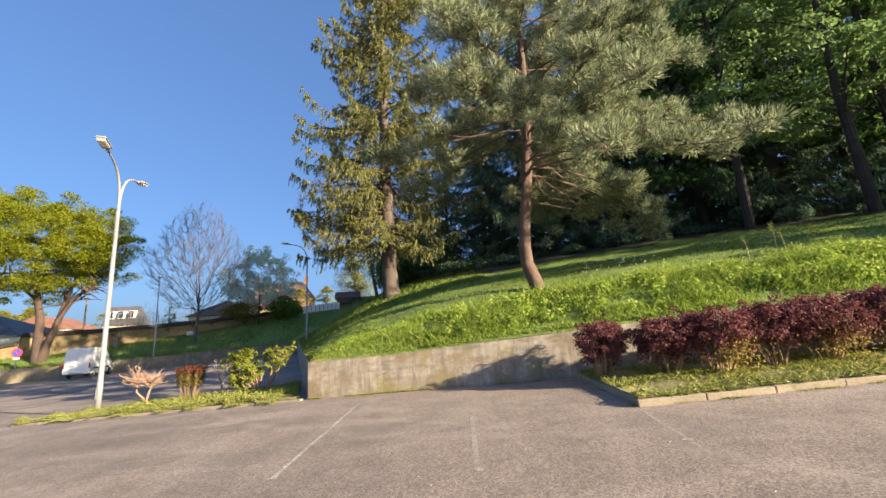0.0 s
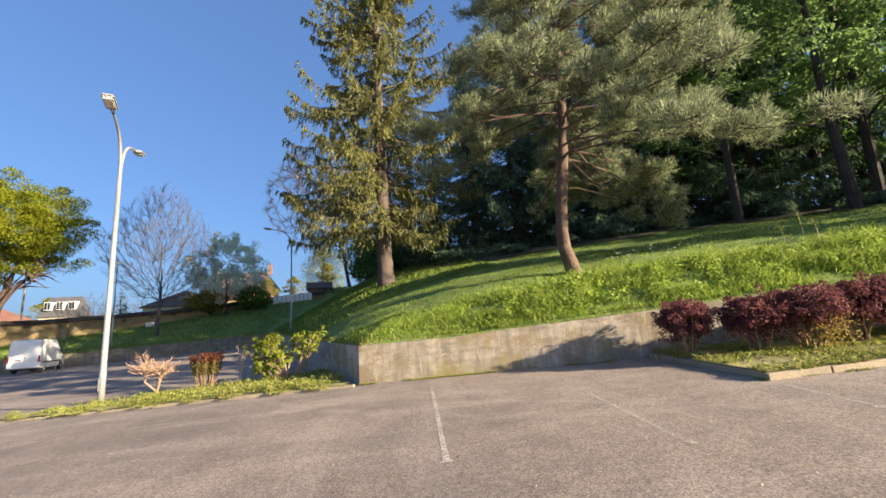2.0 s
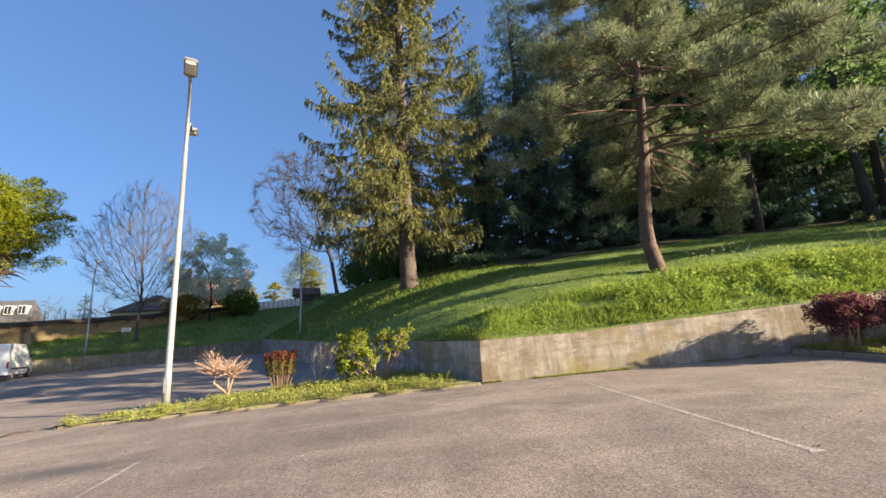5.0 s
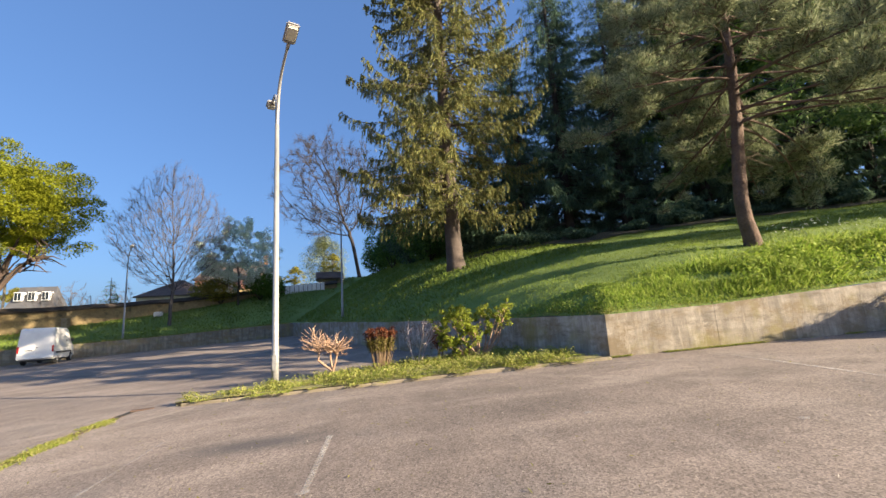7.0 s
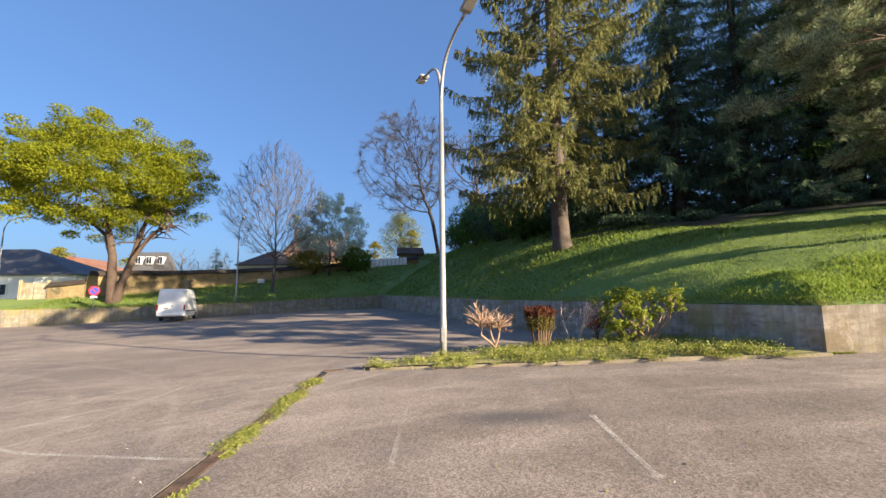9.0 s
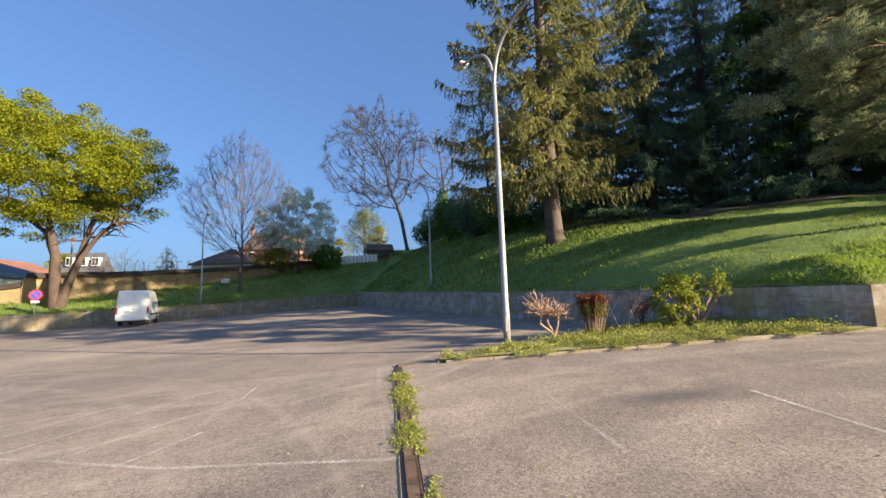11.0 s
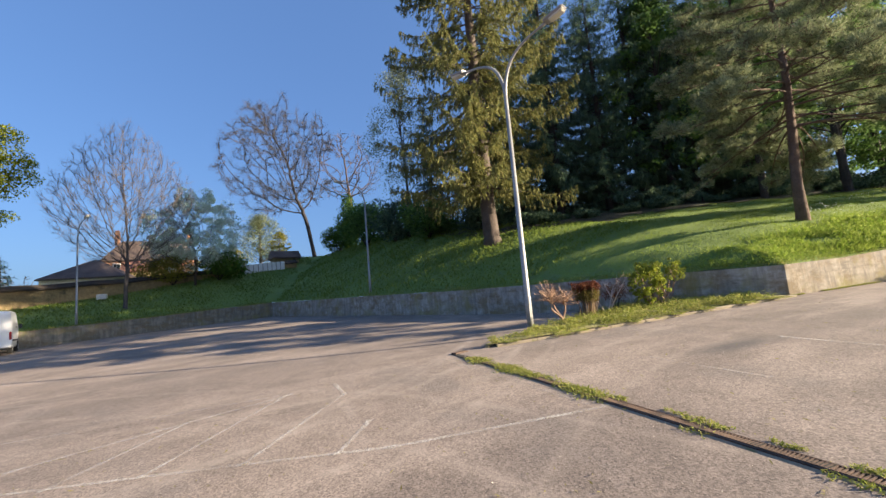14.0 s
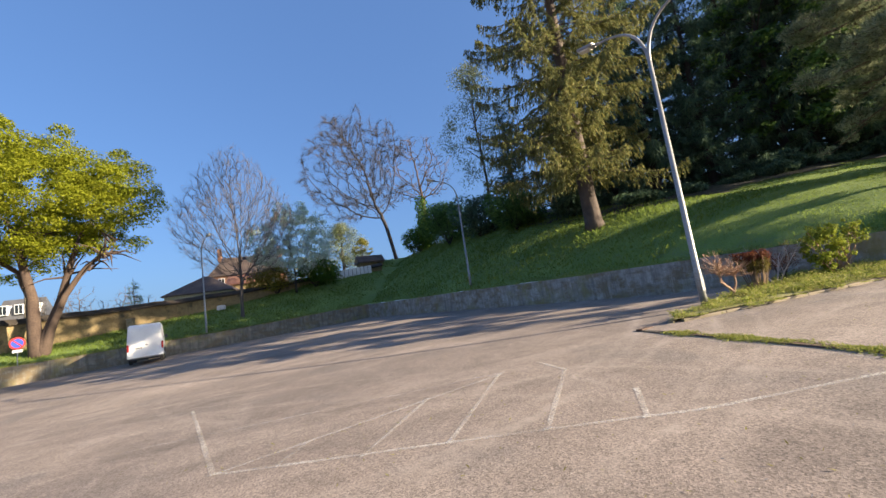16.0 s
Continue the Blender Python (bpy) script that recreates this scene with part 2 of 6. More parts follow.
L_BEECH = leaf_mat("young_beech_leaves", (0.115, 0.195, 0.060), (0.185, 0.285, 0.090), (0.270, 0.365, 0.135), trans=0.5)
# darker copy of the beech leaves, with the wood's shade put into the colour
L_BEECH_SHADE = leaf_mat("shade_toned_forest_leaves", (0.050, 0.100, 0.030), (0.092, 0.170, 0.044), (0.135, 0.230, 0.058), trans=0.4)
L_CHEST = leaf_mat("chestnut_leaves", (0.15, 0.180, 0.013), (0.22, 0.245, 0.017), (0.30, 0.31, 0.028), (0.18, 0.21, 0.015), trans=0.55)
L_BLOSSOM = leaf_mat("blossom_and_leaves", (0.33, 0.43, 0.25), (0.44, 0.53, 0.35), (0.82, 0.84, 0.78), (0.38, 0.48, 0.29), (0.80, 0.82, 0.76), (0.80, 0.82, 0.76), trans=0.5)
L_SHRUB = leaf_mat("yellow_green_leaves", (0.15, 0.18, 0.022), (0.28, 0.31, 0.045), (0.20, 0.25, 0.03), trans=0.35)
L_PURPLE = leaf_mat("purple_leaves", (0.085, 0.034, 0.042), (0.15, 0.052, 0.062), (0.23, 0.085, 0.088), (0.16, 0.08, 0.055), trans=0.35)
L_OLIVE = leaf_mat("olive_leaves", (0.10, 0.085, 0.025), (0.19, 0.16, 0.04), (0.13, 0.10, 0.04), trans=0.3)
L_GOLD = leaf_mat("golden_brown_leaves", (0.26, 0.19, 0.05), (0.38, 0.28, 0.08), (0.20, 0.17, 0.04), trans=0.35)
L_RED = leaf_mat("dry_red_leaves", (0.10, 0.03, 0.02), (0.18, 0.06, 0.03), (0.13, 0.06, 0.03), trans=0.3)
L_GREEN = leaf_mat("bush_leaves", (0.039, 0.091, 0.016), (0.078, 0.156, 0.023), (0.117, 0.195, 0.029), trans=0.35)
L_AUT = leaf_mat("yellowish_far_leaves", (0.182, 0.169, 0.033), (0.286, 0.260, 0.052), (0.130, 0.143, 0.026), trans=0.35)
L_PALE = leaf_mat("pale_spring_leaves", (0.20, 0.23, 0.11), (0.30, 0.32, 0.18), (0.15, 0.19, 0.08), trans=0.4)
G_TALL = leaf_mat("tall_grass", (0.13, 0.215, 0.028), (0.23, 0.32, 0.042), (0.40, 0.45, 0.12), (0.17, 0.265, 0.032), (0.31, 0.385, 0.065), trans=0.4)
G_SHORT = leaf_mat("short_grass", (0.130, 0.190, 0.038), (0.176, 0.242, 0.050), (0.226, 0.288, 0.066), trans=0.5)
G_CUT = leaf_mat("cut_weeds", (0.16, 0.21, 0.03), (0.28, 0.30, 0.055), (0.42, 0.39, 0.15), (0.13, 0.19, 0.022), (0.34, 0.30, 0.12), trans=0.35)

# ---- the plan ----
CORNER, NOTCH = (-3.75, 11.32), (-17.2, 48.3)
FRONT_END, FAR_END = (26.0, 4.62), (-58.0, 36.9)


def smooth(a, b, x):
    t = np.clip((np.asarray(x, float) - a) / (b - a), 0, 1)
    return t * t * (3 - 2 * t)


def G(x, y):
    """Height of the paved ground."""
    x, y = np.clip(x, -70, 40), np.clip(y, -40, 70)
    w = smooth(11, 21, y)
    return (-0.058 + 0.0525 * x + 0.039 * y) * (1 - w) + (-0.56 + 0.03 * x + 0.0353 * y) * w


def off(a, b, x, y):
    """Distance behind the wall line a-b (to the left of the way from a to b)."""
    dx, dy = b[0] - a[0], b[1] - a[1]
    l = math.hypot(dx, dy)
    return ((x - a[0]) * -dy + (y - a[1]) * dx) / l


def top_front(x):
    return np.interp(x, [-3.75, -1, 1.5, 3.2, 8.3, 26], [1.11, 1.20, 1.42, 1.53, 1.93, 3.1])


def top_side(y):
    return np.interp(y, [11.3, 14, 25, 33, 41.5, 48.3], [1.11, 1.15, 1.33, 1.58, 1.76, 1.96])


def top_far(x):
    return np.interp(x, [-58, -46, -40.8, -31.3, -26.9, -21.6, -17.2], [0.75, 0.89, 0.97, 1.27, 1.46, 1.75, 1.96])


def H(x, y):
    """Height of the grass slope behind the walls."""
    x, y = np.asarray(x, float), np.asarray(y, float)
    df = off(CORNER, FRONT_END, x, y)
    ds = -off(CORNER, NOTCH, x, y)
    dl = -off(NOTCH, FAR_END, x, y)
    rise = np.where(df > 0, 0.2 * df + 0.75 * (1 - np.exp(-np.maximum(df, 0) / 1.9)), 0)
    hf = top_front(x) - 0.03 + rise
    lim = np.interp(y, [35, 50, 66], [60, 22, 12.5])
    hs = top_side(y) - 0.03 + 0.56 * np.minimum(ds, lim) - 0.004 * np.minimum(ds, lim) * np.abs(np.minimum(ds, lim))
    hl = top_far(x) - 0.03 + np.clip(0.25 + 0.0075 * (x + 42), 0.15, 0.4) * np.minimum(dl, np.interp(x, [-60, -45, -25, -10], [7, 8, 11, 17.5]))
    hb = np.maximum(hs, hl)
    k = np.maximum(1.6 - np.abs(hf - hb), 0) / 1.6
    h = np.minimum(hf, hb) - k * k * 0.4 * smooth(0.3, 3.0, np.minimum(df, np.maximum(ds, dl)))
    return np.where(h > 13, 13 + 4 * np.tanh((h - 13) / 12), h)


def h1(x, y):
    return float(H(x, y))


def g1(x, y):
    return float(G(x, y))


# ---- mesh helpers ----
class Geo:
    """Collects vertices and faces for one mesh."""

    def __init__(self):
        self.v, self.f = [], []

    def tube(self, path, radii, sides=6, cap=True):
        n0 = len(self.v)
        up = Vector((0.31, 0.17, 0.93))
        for i, p in enumerate(path):
            p = Vector(p)
            d = (Vector(path[min(i + 1, len(path) - 1)]) - Vector(path[max(i - 1, 0)]))
            d = d.normalized() if d.length > 1e-9 else Vector((0, 0, 1))
            a = d.cross(up if abs(d.dot(up)) < 0.95 else Vector((1, 0, 0))).normalized()
            b = d.cross(a)
            for k in range(sides):
                t = 2 * math.pi * k / sides
                self.v.append(p + (a * math.cos(t) + b * math.sin(t)) * radii[i])
        for i in range(len(path) - 1):
            for k in range(sides):
                a, b = n0 + i * sides + k, n0 + i * sides + (k + 1) % sides
                self.f.append((a, b, b + sides, a + sides))
        if cap:
            self.f.append(tuple(n0 + k for k in range(sides))[::-1])
            self.f.append(tuple(n0 + (len(path) - 1) * sides + k for k in range(sides)))

    def box(self, c, s, m=None):
        n0 = len(self.v)
        for x, y, z in ((-1, -1, -1), (1, -1, -1), (1, 1, -1), (-1, 1, -1), (-1, -1, 1), (1, -1, 1), (1, 1, 1), (-1, 1, 1)):
            p = Vector((x * s[0] / 2, y * s[1] / 2, z * s[2] / 2))
            self.v.append((m @ p if m else p) + Vector(c))
        for f in ((0, 3, 2, 1), (4, 5, 6, 7), (0, 1, 5, 4), (1, 2, 6, 5), (2, 3, 7, 6), (3, 0, 4, 7)):
            self.f.append(tuple(n0 + i for i in f))

    def mesh(self, name, material, shade=False):
        me = bpy.data.meshes.new(name)
        me.from_pydata([tuple(v) for v in self.v], [], self.f)
        me.materials.append(material)
        if shade:
            me.shade_smooth()
        me.update()
        return me


def quads(name, P, material):
    """A mesh of loose quads from an array (n, 4, 3)."""
    P = np.asarray(P, np.float32)
    n = len(P)
    me = bpy.data.meshes.new(name)
    me.vertices.add(n * 4)
    me.vertices.foreach_set("co", P.reshape(-1))
    me.loops.add(n * 4)
    me.loops.foreach_set("vertex_index", np.arange(n * 4, dtype=np.int32))
    me.polygons.add(n)
    me.polygons.foreach_set("loop_start", np.arange(0, n * 4, 4, dtype=np.int32))
    me.materials.append(material)
    me.update(calc_edges=True)
    me.validate()
    return me


def unit(a):
    return a / np.maximum(np.linalg.norm(a, axis=-1, keepdims=True), 1e-9)


def rhombi(C, U, V):
    """Leaf shapes: centre, half length, half width."""
    return np.stack([C - U, C - U * 0.1 + V, C + U, C - U * 0.1 - V], 1)


def part(name, me, parent, label="", m=None):
    ob = new(name, me)
    ob.parent = parent
    if m is not None:
        ob.matrix_local = m
    if label:
        ob["label"] = label
    return ob


def thing(name, label, category, at=None, group="", kind="", data=None):
    ob = new(name, data)
    if at is not None:
        ob.matrix_world = at if isinstance(at, Matrix) else Matrix.Translation(at)
    return tagged(ob, label, category, group, kind)


def soft_box(name, s, material, bevel=0.02, seg=2, m=None):
    bm = bmesh.new()
    bmesh.ops.create_cube(bm, size=1)
    bmesh.ops.scale(bm, vec=s, verts=bm.verts)
    bmesh.ops.bevel(bm, geom=bm.edges[:], offset=bevel, segments=seg, affect="EDGES")
    if m is not None:
        bm.transform(m)
    me = bpy.data.meshes.new(name)
    bm.to_mesh(me)
    bm.free()
    me.materials.append(material)
    return me


# ---- ground ----
def sheet(name, xs, ys, fun, material):
    X, Y = np.meshgrid(xs, ys)
    Z = fun(X, Y)
    v = np.stack([X, Y, Z], -1).reshape(-1, 3)
    w, g = len(xs), Geo()
    g.v = [tuple(p) for p in v]
    g.f = [(j * w + i, j * w + i + 1, (j + 1) * w + i + 1, (j + 1) * w + i) for j in range(len(ys) - 1) for i in range(w - 1)]
    me = g.mesh(name, material, True)
    return me


def ground_h(x, y):
    """The land to the horizon: paving near by, open country far off."""
    r = np.hypot(x + 10, y - 20)
    far = smooth(75, 160, r)
    return G(x, y) * (1 - far) + 2.0 * far - 0.004 * np.maximum(r - 400, 0)


axis = np.concatenate([[-2500, -1200, -600, -300, -200, -150, -120, -100], np.arange(-85, 50, 1.5), [60, 80, 100, 140, 200, 300, 600, 1200, 2500]])
ground = thing("ground", "worn brown-grey asphalt of a sloping car park", "ground", kind="structure", data=sheet("ground", axis, axis + 15, ground_h, ASPHALT))


def slope_mesh():
    """The grass slope, cut along the wall line."""
    from mathutils.geometry import delaunay_2d_cdt
    edge = [(26.01, 4.67), (-3.712, 11.363), (-17.17, 48.36), (-58.01, 36.95), (-90, 40), (-110, 120), (-40, 190), (60, 190), (130, 110), (110, 20), (60, 4)]
    fine = []
    for p, q in zip(edge, edge[1:] + edge[:1]):
        k = max(1, round(math.dist(p, q) / 0.6)) if len(fine) < 3 * 120 and p[0] < 27 and p[1] < 49 else 1
        fine += [(p[0] + (q[0] - p[0]) * i / k, p[1] + (q[1] - p[1]) * i / k) for i in range(k)]
    edge = fine
    pts = []
    for x in np.arange(-7, 17, 0.45):
        for y in np.arange(6, 24, 0.45):
            pts.append((x, y))
    for x in np.arange(-100, 120, 2.0):
        for y in np.arange(5, 185, 2.0):
            if not (-7.5 < x < 17.2 and 5.5 < y < 24.2):
                pts.append((x, y))
    n = len(edge)
    vs = [Vector(p) for p in edge] + [Vector((x + random.uniform(-.1, .1), y + random.uniform(-.1, .1))) for x, y in pts]
    v, e, f, *_ = delaunay_2d_cdt(vs, [(i, (i + 1) % n) for i in range(n)], [], 1, 1e-4)
    out = []
    for p in v:
        z = h1(p.x, p.y)
        k = min(1.0, abs(min(off(CORNER, FRONT_END, p.x, p.y), 5)) / 2)
        z += k * (0.10 * noise.noise((p.x * 0.5, p.y * 0.5, 0)) + 0.05 * noise.noise((p.x * 1.6, p.y * 1.6, 3)))
        out.append((p.x, p.y, z))
    me = bpy.data.meshes.new("slope")
    me.from_pydata(out, [], f)
    me.materials.append(TURF)
    me.shade_smooth()
    return me


slope = thing("grass_slope", "green grass slope rising behind the concrete walls", "grass slope", kind="structure", data=slope_mesh())


WOOD = [(-2.6, 33.0), (-1.4, 29.6), (0.6, 26.6), (4.0, 25.0), (9.0, 24.8), (14.0, 23.6), (18.0, 20.6), (22.0, 17.4), (30.0, 14.0), (60.0, 12.0), (70.0, 60.0), (10.0, 70.0), (-2.0, 60.0)]


def in_poly(poly, x, y):
    c = False
    for (x0, y0), (x1, y1) in zip(poly, poly[1:] + poly[:1]):
        if (y0 > y) != (y1 > y) and x < (x1 - x0) * (y - y0) / (y1 - y0) + x0:
            c = not c
    return c


def forest_floor_shade():
    """Leaf mould under the trees, darkened to paint in the wood's shade; frayed edge."""
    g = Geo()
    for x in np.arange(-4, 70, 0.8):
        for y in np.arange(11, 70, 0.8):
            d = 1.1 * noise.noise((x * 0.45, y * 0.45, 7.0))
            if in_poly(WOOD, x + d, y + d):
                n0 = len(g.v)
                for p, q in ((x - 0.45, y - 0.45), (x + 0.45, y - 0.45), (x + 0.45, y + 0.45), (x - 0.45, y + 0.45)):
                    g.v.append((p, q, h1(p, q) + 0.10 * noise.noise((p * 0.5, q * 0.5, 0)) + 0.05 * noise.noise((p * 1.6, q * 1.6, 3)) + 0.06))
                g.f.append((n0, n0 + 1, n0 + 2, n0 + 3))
    return g.mesh("forest_floor_shade", FLOOR_SHADE)


thing("forest_floor_shade", "leaf-strewn earth under the trees, the wood's shade put into its dark colour", "forest floor", kind="structure", data=forest_floor_shade())


# ---- retaining walls of cast concrete lengths ----
def wall_run(name, a, b, top, label, length=2.4, thick=0.24):
    wall = thing(name, label, "wall", kind="structure")
    d = Vector((b[0] - a[0], b[1] - a[1]))
    n = max(1, round(d.length / length))
    back = Vector((-d.y, d.x)).normalized()
    if name != "wall_front":
        back = -back
    rnd = random.Random(len(name))
    for i in range(n):
        s0, s1 = i / n, (i + 1) / n
        lean = rnd.uniform(-0.002, 0.002)
        bm = bmesh.new()
        ring = []
        for s in (s0, s1):
            p = Vector(a) + d * s
            q = p + back * thick
            zt = float(top(p.x if name != "wall_side" else p.y)) + rnd.uniform(-0.006, 0.006)
            zb = min(g1(p.x, p.y), g1(q.x, q.y)) - 0.4
            p2 = p + back * lean
            ring.append([bm.verts.new(c) for c in ((p2.x, p2.y, zb), (p2.x, p2.y, zt), (q.x, q.y, zt), (q.x, q.y, zb))])
        A, B = ring
        for k in range(4):
            bm.faces.new((A[k], A[(k + 1) % 4], B[(k + 1) % 4], B[k]))
        bm.faces.new(A[::-1])
        bm.faces.new(B)
        bmesh.ops.recalc_face_normals(bm, faces=bm.faces)
        bmesh.ops.bevel(bm, geom=bm.edges[:], offset=0.003, segments=1, affect="EDGES")
        me = bpy.data.meshes.new("panel")
        bm.to_mesh(me)
        bm.free()
        me.materials.append({"wall_front": CONCRETE, "wall_side": CONCRETE_D}.get(name, CONCRETE_M))
        part("panel", me, wall)
    return wall


wall_run("wall_front", CORNER, FRONT_END, top_front, "stained grey concrete retaining wall below the grass")
wall_run("wall_side", CORNER, NOTCH, top_side, "shaded grey concrete retaining wall of the lower car park")
wall_run("wall_far", NOTCH, FAR_END, top_far, "low grey concrete retaining wall behind the van")


# ---- trees and shrubs ----
def grow(geo, tips, rnd, p, d, length, r, depth, spec):
    """One branch and all that springs from it. spec: per depth (children, angle, shorter, segments, wander, rise, sides)."""
    kids, angle, short, segs, wander, rise, sides = spec[depth]
    path, radii = [p.copy()], [r]
    end_r = r * (0.45 if depth + 1 < len(spec) else 0.3)
    for i in range(segs):
        d = (d + Vector((rnd.gauss(0, wander), rnd.gauss(0, wander), rnd.gauss(0, wander) + rise))).normalized()
        p = p + d * (length / segs)
        path.append(p.copy())
        radii.append(r + (end_r - r) * (i + 1) / segs)
    geo.tube(path, radii, sides, cap=False)
    if depth + 1 == len(spec):
        tips.append((path[-1], d))
        return
    start = 0.45 if depth == 0 else 0.2
    for k in range(kids):
        f = start + (1 - start) * (k + rnd.random()) / kids
        i = min(segs - 1, int(f * segs))
        q = path[i].lerp(path[i + 1], f * segs - i)
        axis_d = (path[i + 1] - path[i]).normalized()
        side = axis_d.cross(Vector((0.2, 0.4, 1))).normalized()
        side.rotate(Matrix.Rotation(k * 2.4 + rnd.uniform(-0.5, 0.5), 3, axis_d))
        a = radians(angle + rnd.uniform(-12, 12))
        nd_ = (axis_d * math.cos(a) + side * math.sin(a)).normalized()
        rr = (radii[i] * (1 - (f * segs - i)) + radii[i + 1] * (f * segs - i))
        grow(geo, tips, rnd, q, nd_, length * short * rnd.uniform(0.7, 1.15) * (1.15 - 0.45 * f), rr * 0.5, depth + 1, spec)
    if depth > 0 or kids < 8:
        grow(geo, tips, rnd, path[-1], d, length * short * 0.8, end_r, depth + 1, spec)


def clump_leaves(rng, centres, radii, per, size, flat=0.6, up=0.5):
    """Leaves on the outside of many clumps."""
    n = len(centres) * per
    C = np.repeat(centres, per, 0)
    R = np.repeat(radii, per)[:, None]
    D = unit(rng.normal(size=(n, 3)) + [0, 0, up * 0.6])
    P = C + D * R * rng.uniform(0.55, 1.08, (n, 1)) * [1, 1, flat]
    N = unit(D + rng.normal(size=(n, 3)) * 0.7 + [0, 0, up])
    U = unit(np.cross(N, rng.normal(size=(n, 3))))
    V = np.cross(N, U)
    s = size * rng.uniform(0.6, 1.25, (n, 1))
    return rhombi(P, U * s, V * s * 0.55)


def bare_tree(name, label, base, height, spec, bark, seed, lean=(0, 0), spread=6.0):
    """A leafless tree: branches grow step by step towards free places in its crown.
    spec: free places, step, rise, twig radius, top of the leader, underside of the crown, twigs per tip."""
    count, step, rise, least, leader, under, twigs = spec
    rng = np.random.default_rng(seed)
    D = unit(rng.normal(size=(count, 3))) * rng.random((count, 1)) ** 0.36
    mid_z, half = height * (1 + under) / 2, height * (1 - under) / 2
    free = D * [spread, spread, half] + [lean[0] * height, lean[1] * height, mid_z]
    free[:, :2] *= 1 - (0.10 + 0.55 * rise) * np.clip(D[:, 2:] + 0.15, 0, 1)
    lobes = np.array([noise.noise((p[0] * 0.24 + seed, p[1] * 0.24, p[2] * 0.24)) for p in free]) > (-0.04 if rise < 0.3 else -0.4)
    free, count = free[lobes], int(lobes.sum())
    steps = int(height * leader / step)
    wob = np.cumsum(rng.normal(0, 0.05, (steps + 1, 2)), 0) * step
    pts = [np.array([wob[i, 0] + lean[0] * i * step * 0.8, wob[i, 1] + lean[1] * i * step * 0.8, i * step - 0.3]) for i in range(steps + 1)]
    up = [i - 1 for i in range(steps + 1)]
    near = np.full(count, 1e9)
    who = np.zeros(count, int)
    alive = np.ones(count, bool)
    fresh = [i for i in range(steps + 1) if pts[i][2] > height * under * 0.8]
    for it in range(90):
        N = np.array([pts[i] for i in fresh])
        d = np.linalg.norm(free[:, None] - N[None], axis=2)
        k = d.argmin(1)
        dm = d[np.arange(count), k]
        better = dm < near
        near[better], who[better] = dm[better], np.array(fresh)[k[better]]
        alive &= near > step * 1.25
        if not alive.any():
            break
        fresh = []
        for i in np.unique(who[alive]):
            mine = alive & (who == i)
            if up.count(int(i)) > 2:
                alive &= ~mine
                continue
            v = unit(free[mine] - pts[i]).sum(0)
            v = unit(unit(v) + [0, 0, rise] + rng.normal(0, 0.10, 3))
            pts.append(pts[i] + v * step)
            up.append(int(i))
            fresh.append(len(pts) - 1)
        if not fresh or len(pts) > 9000:
            break
    P, n = np.array(pts), len(pts)
    kids = [[] for i in range(n)]
    for i in range(1, n):
        kids[up[i]].append(i)
    for k in range(2):
        P = np.array([P[i] if not kids[i] or i < 2 else 0.5 * P[i] + 0.25 * P[up[i]] + 0.25 * np.mean([P[c] for c in kids[i]], 0) for i in range(n)])
    load = np.ones(n)
    for i in range(n - 1, 0, -1):
        if i > steps and kids[i]:
            load[i] = sum(load[c] for c in kids[i])
    for i in range(steps, -1, -1):
        load[i] = max(1, sum(load[c] for c in kids[i]))
    R = least * load ** 0.47
    R[:3] *= [1.35, 1.15, 1.05]
    g, fine = Geo(), Geo()
    starts = [(0, None)]
    while starts:
        i, origin = starts.pop()
        path, rad = ([P[origin]], [min(R[i] * 1.1, R[origin])]) if origin is not None else ([], [])
        while True:
            path.append(P[i]), rad.append(R[i])
            if not kids[i]:
                break
            order = sorted(kids[i], key=lambda c: -load[c])
            starts += [(c, i) for c in order[1:]]
            i = order[0]
        if len(path) > 1:
            g.tube(path, rad, 9 if rad[0] > least * 9 else (5 if rad[0] > least * 2.5 else 3), cap=False)
    for i in range(steps, n):
        if load[i] <= 5:
            d = unit(P[i] - P[up[i]])
            for k in range(twigs):
                q = P[up[i]] + (P[i] - P[up[i]]) * rng.uniform(0, 1)
                e = q + unit(d + rng.normal(0, 0.55, 3) + [0, 0, rise]) * step * rng.uniform(0.7, 2.0)
                fine.tube([q, e], [least * 0.7, least * 0.3], 3, cap=False)
    t = thing(name, label, "tree", base)
    part("trunk", g.mesh("limbs", bark), t)
    tagged(part("twig", fine.mesh("twigs", bark), t), kind="stuff")
    return t


